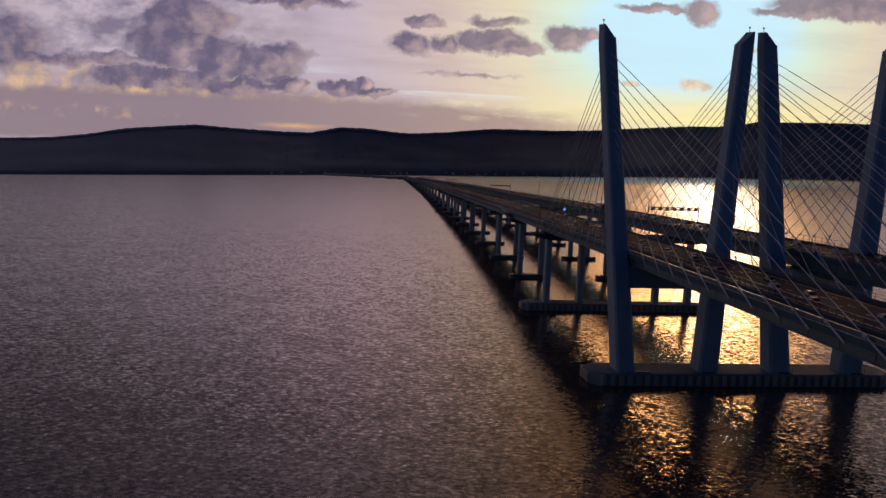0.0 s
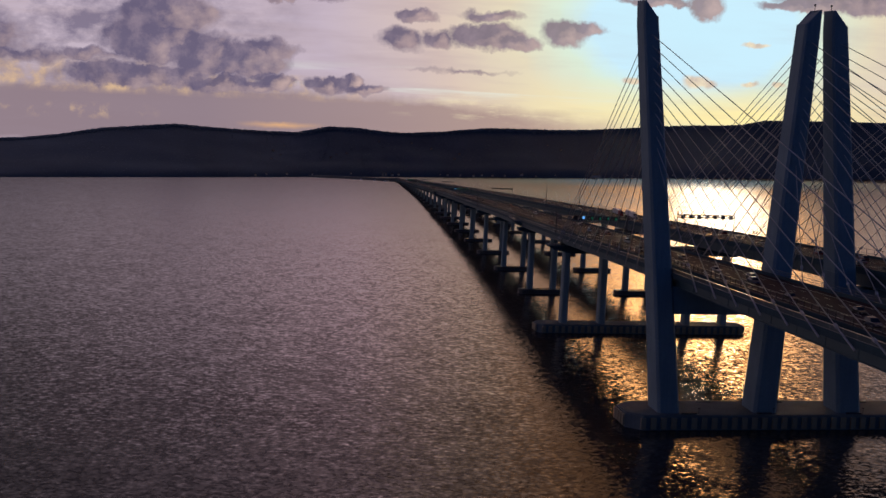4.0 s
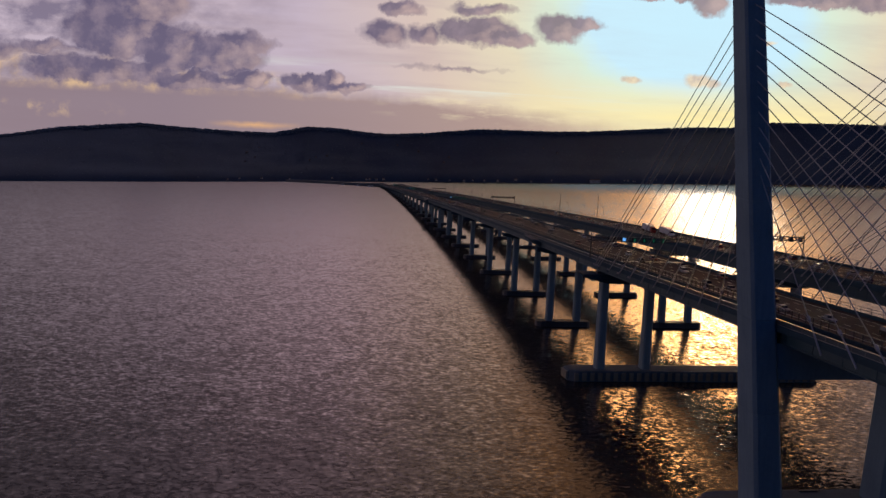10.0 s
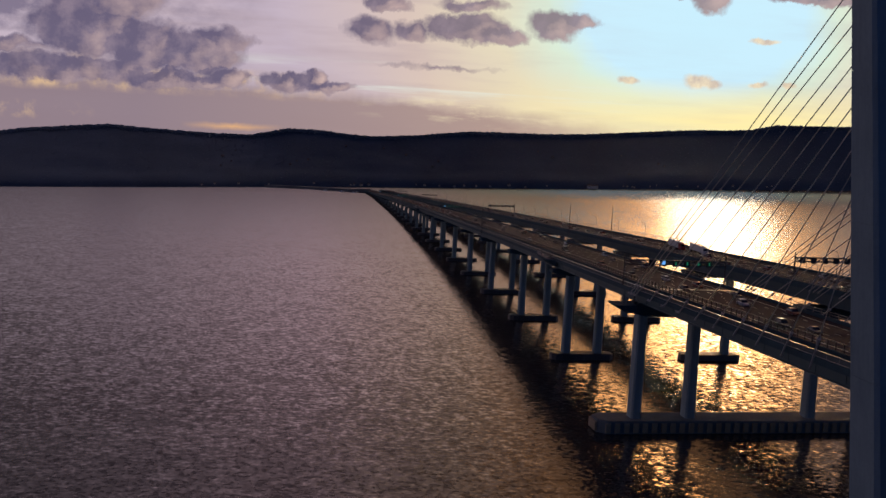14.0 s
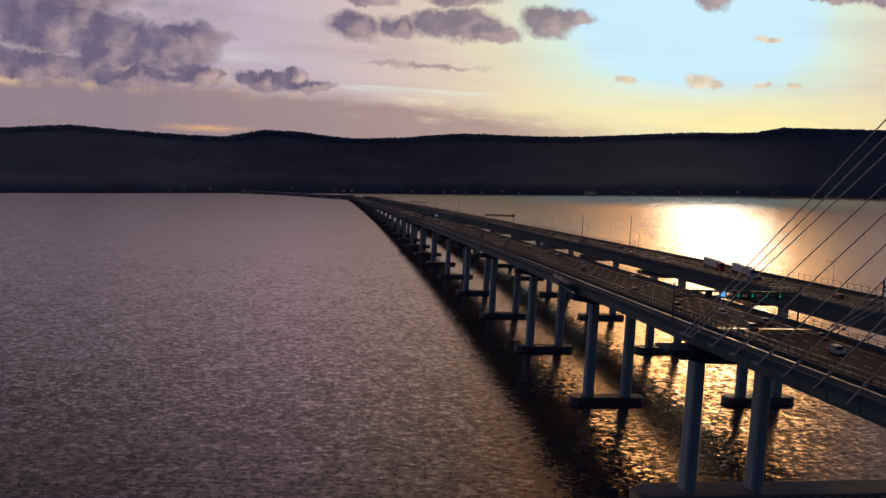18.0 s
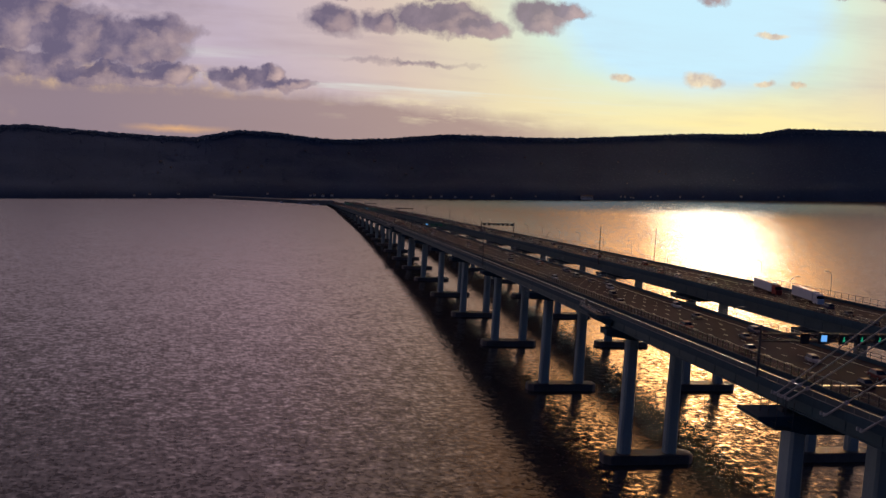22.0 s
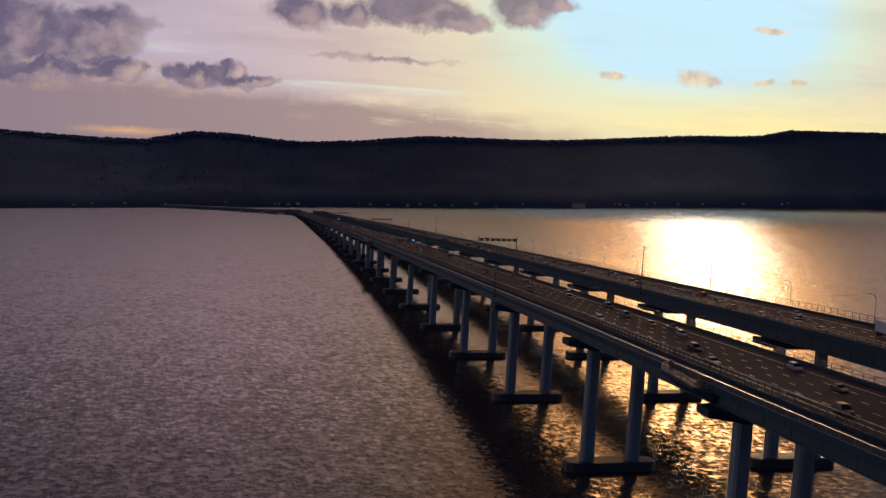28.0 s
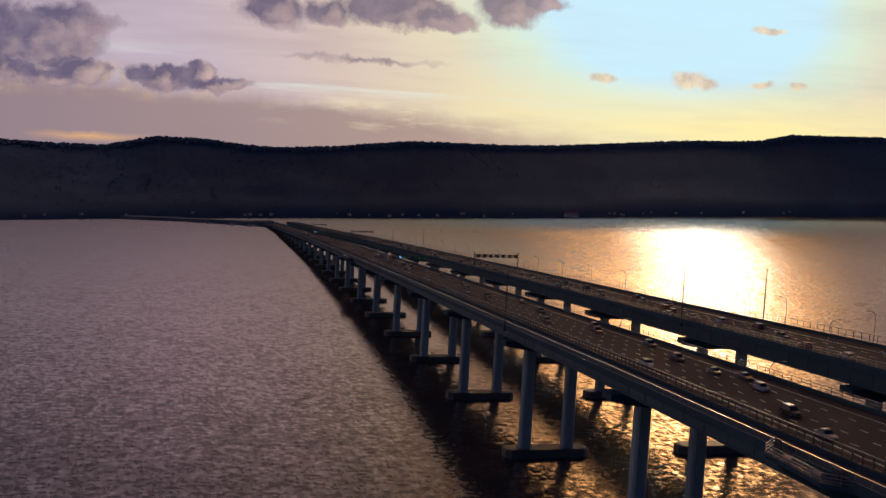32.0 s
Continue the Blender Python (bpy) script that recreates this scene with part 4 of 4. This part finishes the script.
MODELS = [("black", "suv"), ("black", "saloon"), ("grey", "suv"), ("black", "hatchback"), ("silver", "saloon"), ("grey", "saloon"), ("blue", "hatchback"), ("white", "suv"), ("red", "hatchback")]
rng = random.Random(7)
first = {}


def park(model, deck, lane, s, heading):
    """Set one vehicle down in a lane."""
    m = spot(across(deck, LANES[deck][lane], s), s, road(s, deck) + 0.02) @ pose(0, 0, 0, 0, 0, 0 if heading > 0 else 180)
    if model not in first:
        ob = car(*model) if model[0] != "lorry" else lorry(RED if model[1] == "red" else TRAILER, f"white box trailer lorry with a {model[1]} cab")
        ob.matrix_basis = m
        first[model] = ob
        return ob
    return copy_thing(first[model], m)


for deck, heading, count, gap in ((SOUTH, -1, 84, 18.5), (NORTH, 1, 140, 11.5)):
    s = -150.0
    last = None
    for i in range(count):
        s += gap * rng.uniform(0.35, 1.65) * (1 + max(0, s) / 900)
        lane = rng.choice([q for q in range(5) if q != last])
        last = lane
        if deck == NORTH and 290 < s < 352:
            continue
        park(rng.choice(MODELS), deck, lane, s, heading)
park(("lorry", "red"), NORTH, 3, 338, -1)
park(("lorry", "white"), NORTH, 3, 304, -1)

# ---------------------------------------------------------------- lookout on the side path
def lookout(s0, s1, out):
    """A widening of the side path with its own railing, panels and benches."""
    s = (s0 + s1) / 2
    x, z = SOUTH + drift(s) - HALF[SOUTH], road(s)
    own = thing("lookout", "pale concrete lookout platform with metal railing beside the path", "lookout platform", "", spot(x, s, z))
    d = (s1 - s0) / 2
    edge = [(0.1, -d), (-out, -d + out), (-out, d - out), (0.1, d)]
    bm = bmesh.new()
    prism(bm, [(a, b, -0.6) for a, b in edge], [(a, b, 0.05) for a, b in edge])
    part("platform", bm, SHADED_CONCRETE, own)
    bm = bmesh.new()
    prism(bm, [(0.5, -d + 3, -3.2), (0.3, -d + 3, -3.2), (0.3, d - 3, -3.2), (0.5, d - 3, -3.2)], [(a, b * 0.9, -0.62) for a, b in ((0.5, -d), (-out + 0.6, -d + out), (-out + 0.6, d - out), (0.5, d))])
    part("haunch", bm, SHADED_CONCRETE, own)
    path = edge
    for a, b in zip(path, path[1:]):
        n = max(2, int(math.dist(a, b) / 2.2))
        for i in range(n):
            p = (a[0] + (b[0] - a[0]) * i / n, a[1] + (b[1] - a[1]) * i / n)
            bm = bmesh.new()
            box(bm, p[0] - 0.05, p[0] + 0.05, p[1] - 0.05, p[1] + 0.05, 0.04, 1.5)
            part("post", bm, RAIL, own)
        for zz in (0.5, 0.95, 1.45):
            bm = bmesh.new()
            tube(bm, (*a, zz), (*b, zz), 0.06, 0.06, 6)
            part("rail", bm, RAIL, own)
    for y in (-d * 0.35, d * 0.35):
        bm = bmesh.new()
        box(bm, -out + 1.4, -out + 1.9, y - 1.1, y + 1.1, 0.04, 0.5)
        part("bench", bm, FENDER, own)
    for y in (-d + 3.5, d - 3.5):
        bm = bmesh.new()
        box(bm, -1.6, -1.45, y - 0.9, y + 0.9, 0.04, 2.1)
        part("info_panel", bm, DARK_STEEL, own)


lookout(272, 294, 3.6)
lookout(PIERS[7] + 4, PIERS[7] + 26, 3.6)


# hanging access platform and ladder under the deck at the anchor pier
def access_platform(x, s):
    own = thing("access_platform", "dark steel access platform with ladder under the deck edge", "access platform", "", spot(x, s))
    bm = bmesh.new()
    box(bm, -1.6, 1.6, -3.0, 3.0, 37.6, 37.8)
    part("floor_plate", bm, DARK_STEEL, own)
    for px in (-1.6, 1.6):
        for y in (-3.0, 0.0, 3.0):
            bm = bmesh.new()
            tube(bm, (px, y, 37.7), (px, y, 42.6), 0.09, 0.09, 6)
            part("hanger", bm, DARK_STEEL, own)
        bm = bmesh.new()
        tube(bm, (px, -3.0, 38.9), (px, 3.0, 38.9), 0.06, 0.06, 6)
        part("guard_rail", bm, DARK_STEEL, own)
    bm = bmesh.new()
    for y in (-0.3, 0.3):
        tube(bm, (1.7, y, 37.8), (1.7, y, 42.8), 0.05, 0.05, 5)
    for i in range(14):
        tube(bm, (1.7, -0.3, 38.1 + 0.33 * i), (1.7, 0.3, 38.1 + 0.33 * i), 0.03, 0.03, 4)
    part("ladder", bm, DARK_STEEL, own)


access_platform(SOUTH - HALF[SOUTH] - 2.2, ANCHOR - 1.0)

# ---------------------------------------------------------------- far shore: causeway, houses, boats
bm = bmesh.new()
line = [(-13, 800, 3.2), (-30, 806, 2.2), (-60, 817, 1.7), (-100, 824, 1.6), (-150, 808, 1.6), (-220, 786, 1.4)]
loft(bm, [[(x, y - 3.2, -1.0), (x, y - 2.2, z), (x, y + 3.5, z), (x, y + 6, -1.0)] for x, y, z in line])
causeway = tagged(part("causeway", bm, BARK, None), "low dark stone causeway leading to the far shore", "causeway", kind="structure")
bm = bmesh.new()
loft(bm, [[(x, y - 1.6, z + 0.02), (x, y + 1.6, z + 0.02), (x, y + 1.6, z + 0.12), (x, y - 1.6, z + 0.12)] for x, y, z in line])
part("road_surface", bm, CAP_CONCRETE, causeway)


def house(x, y, z, size, turn, pale):
    own = thing("house", "small pale house with a dark roof among the trees" if pale else "small grey house with a dark roof on the wooded slope",
                "house", "far shore houses", Matrix.Translation((x, y, z)) @ pose(0, 0, 0, 0, 0, turn) @ Matrix.Scale(size, 4))
    bm = bmesh.new()
    box(bm, -1, 1, -0.6, 0.6, -0.6, 0.9)
    part("wall", bm, SIDING if pale else CAP_CONCRETE, own)
    bm = bmesh.new()
    loft(bm, [[(px, -0.72, 0.88), (px, 0, 1.55), (px, 0.72, 0.88)] for px in (-1.08, 1.08)])
    part("roof", bm, ROOFING, own)
    for px in (-0.5, 0.05, 0.6):
        bm = bmesh.new()
        box(bm, px - 0.14, px + 0.14, -0.63, -0.59, 0.15, 0.6)
        part("window", bm, GLASS, own)


hr = random.Random(12)
for i in range(52):
    x = hr.uniform(-150, 420)
    v = hr.uniform(0.005, 0.03) if i % 5 < 3 else hr.uniform(0.15, 0.8)
    px, py, pz = hill_point(x, v)
    house(px, py - 1.5, pz + 0.5, hr.uniform(0.5, 1.0), hr.uniform(-25, 25), v < 0.05)
px, py, pz = hill_point(206, 0.01)
for dx in (-3.4, 0.0, 3.2):
    house(px + dx, py - 2.0, pz + 0.3, 1.7, 3, True)


def boat(x, y, turn):
    own = thing("boat", "small white motor boat moored by the causeway", "boat", "boats", Matrix.Translation((x, y, 0)) @ pose(0, 0, 0, 0, 0, turn) @ Matrix.Scale(0.32, 4))
    bm = bmesh.new()
    loft(bm, [[(-w, y2, 1.2), (-w * 0.6, y2, -0.4), (w * 0.6, y2, -0.4), (w, y2, 1.2)] for y2, w in ((-5, 1.5), (0, 1.8), (3.5, 1.3), (5.5, 0.15))])
    part("hull", bm, TRAILER, own)
    bm = bmesh.new()
    loft(bm, [[(-1.1, y2, z2), (1.1, y2, z2), (1.1, -y2 * 0.2 + 1.2, z2), (-1.1, -y2 * 0.2 + 1.2, z2)] for y2, z2 in ((-2.5, 1.15), (-2.1, 2.9))])
    part("cabin", bm, TRAILER, own)


for x, y, turn in ((-27, 797, 60), (-36, 801, 75), (-48, 806, 70), (-24, 799, 80)):
    boat(x, y, turn)
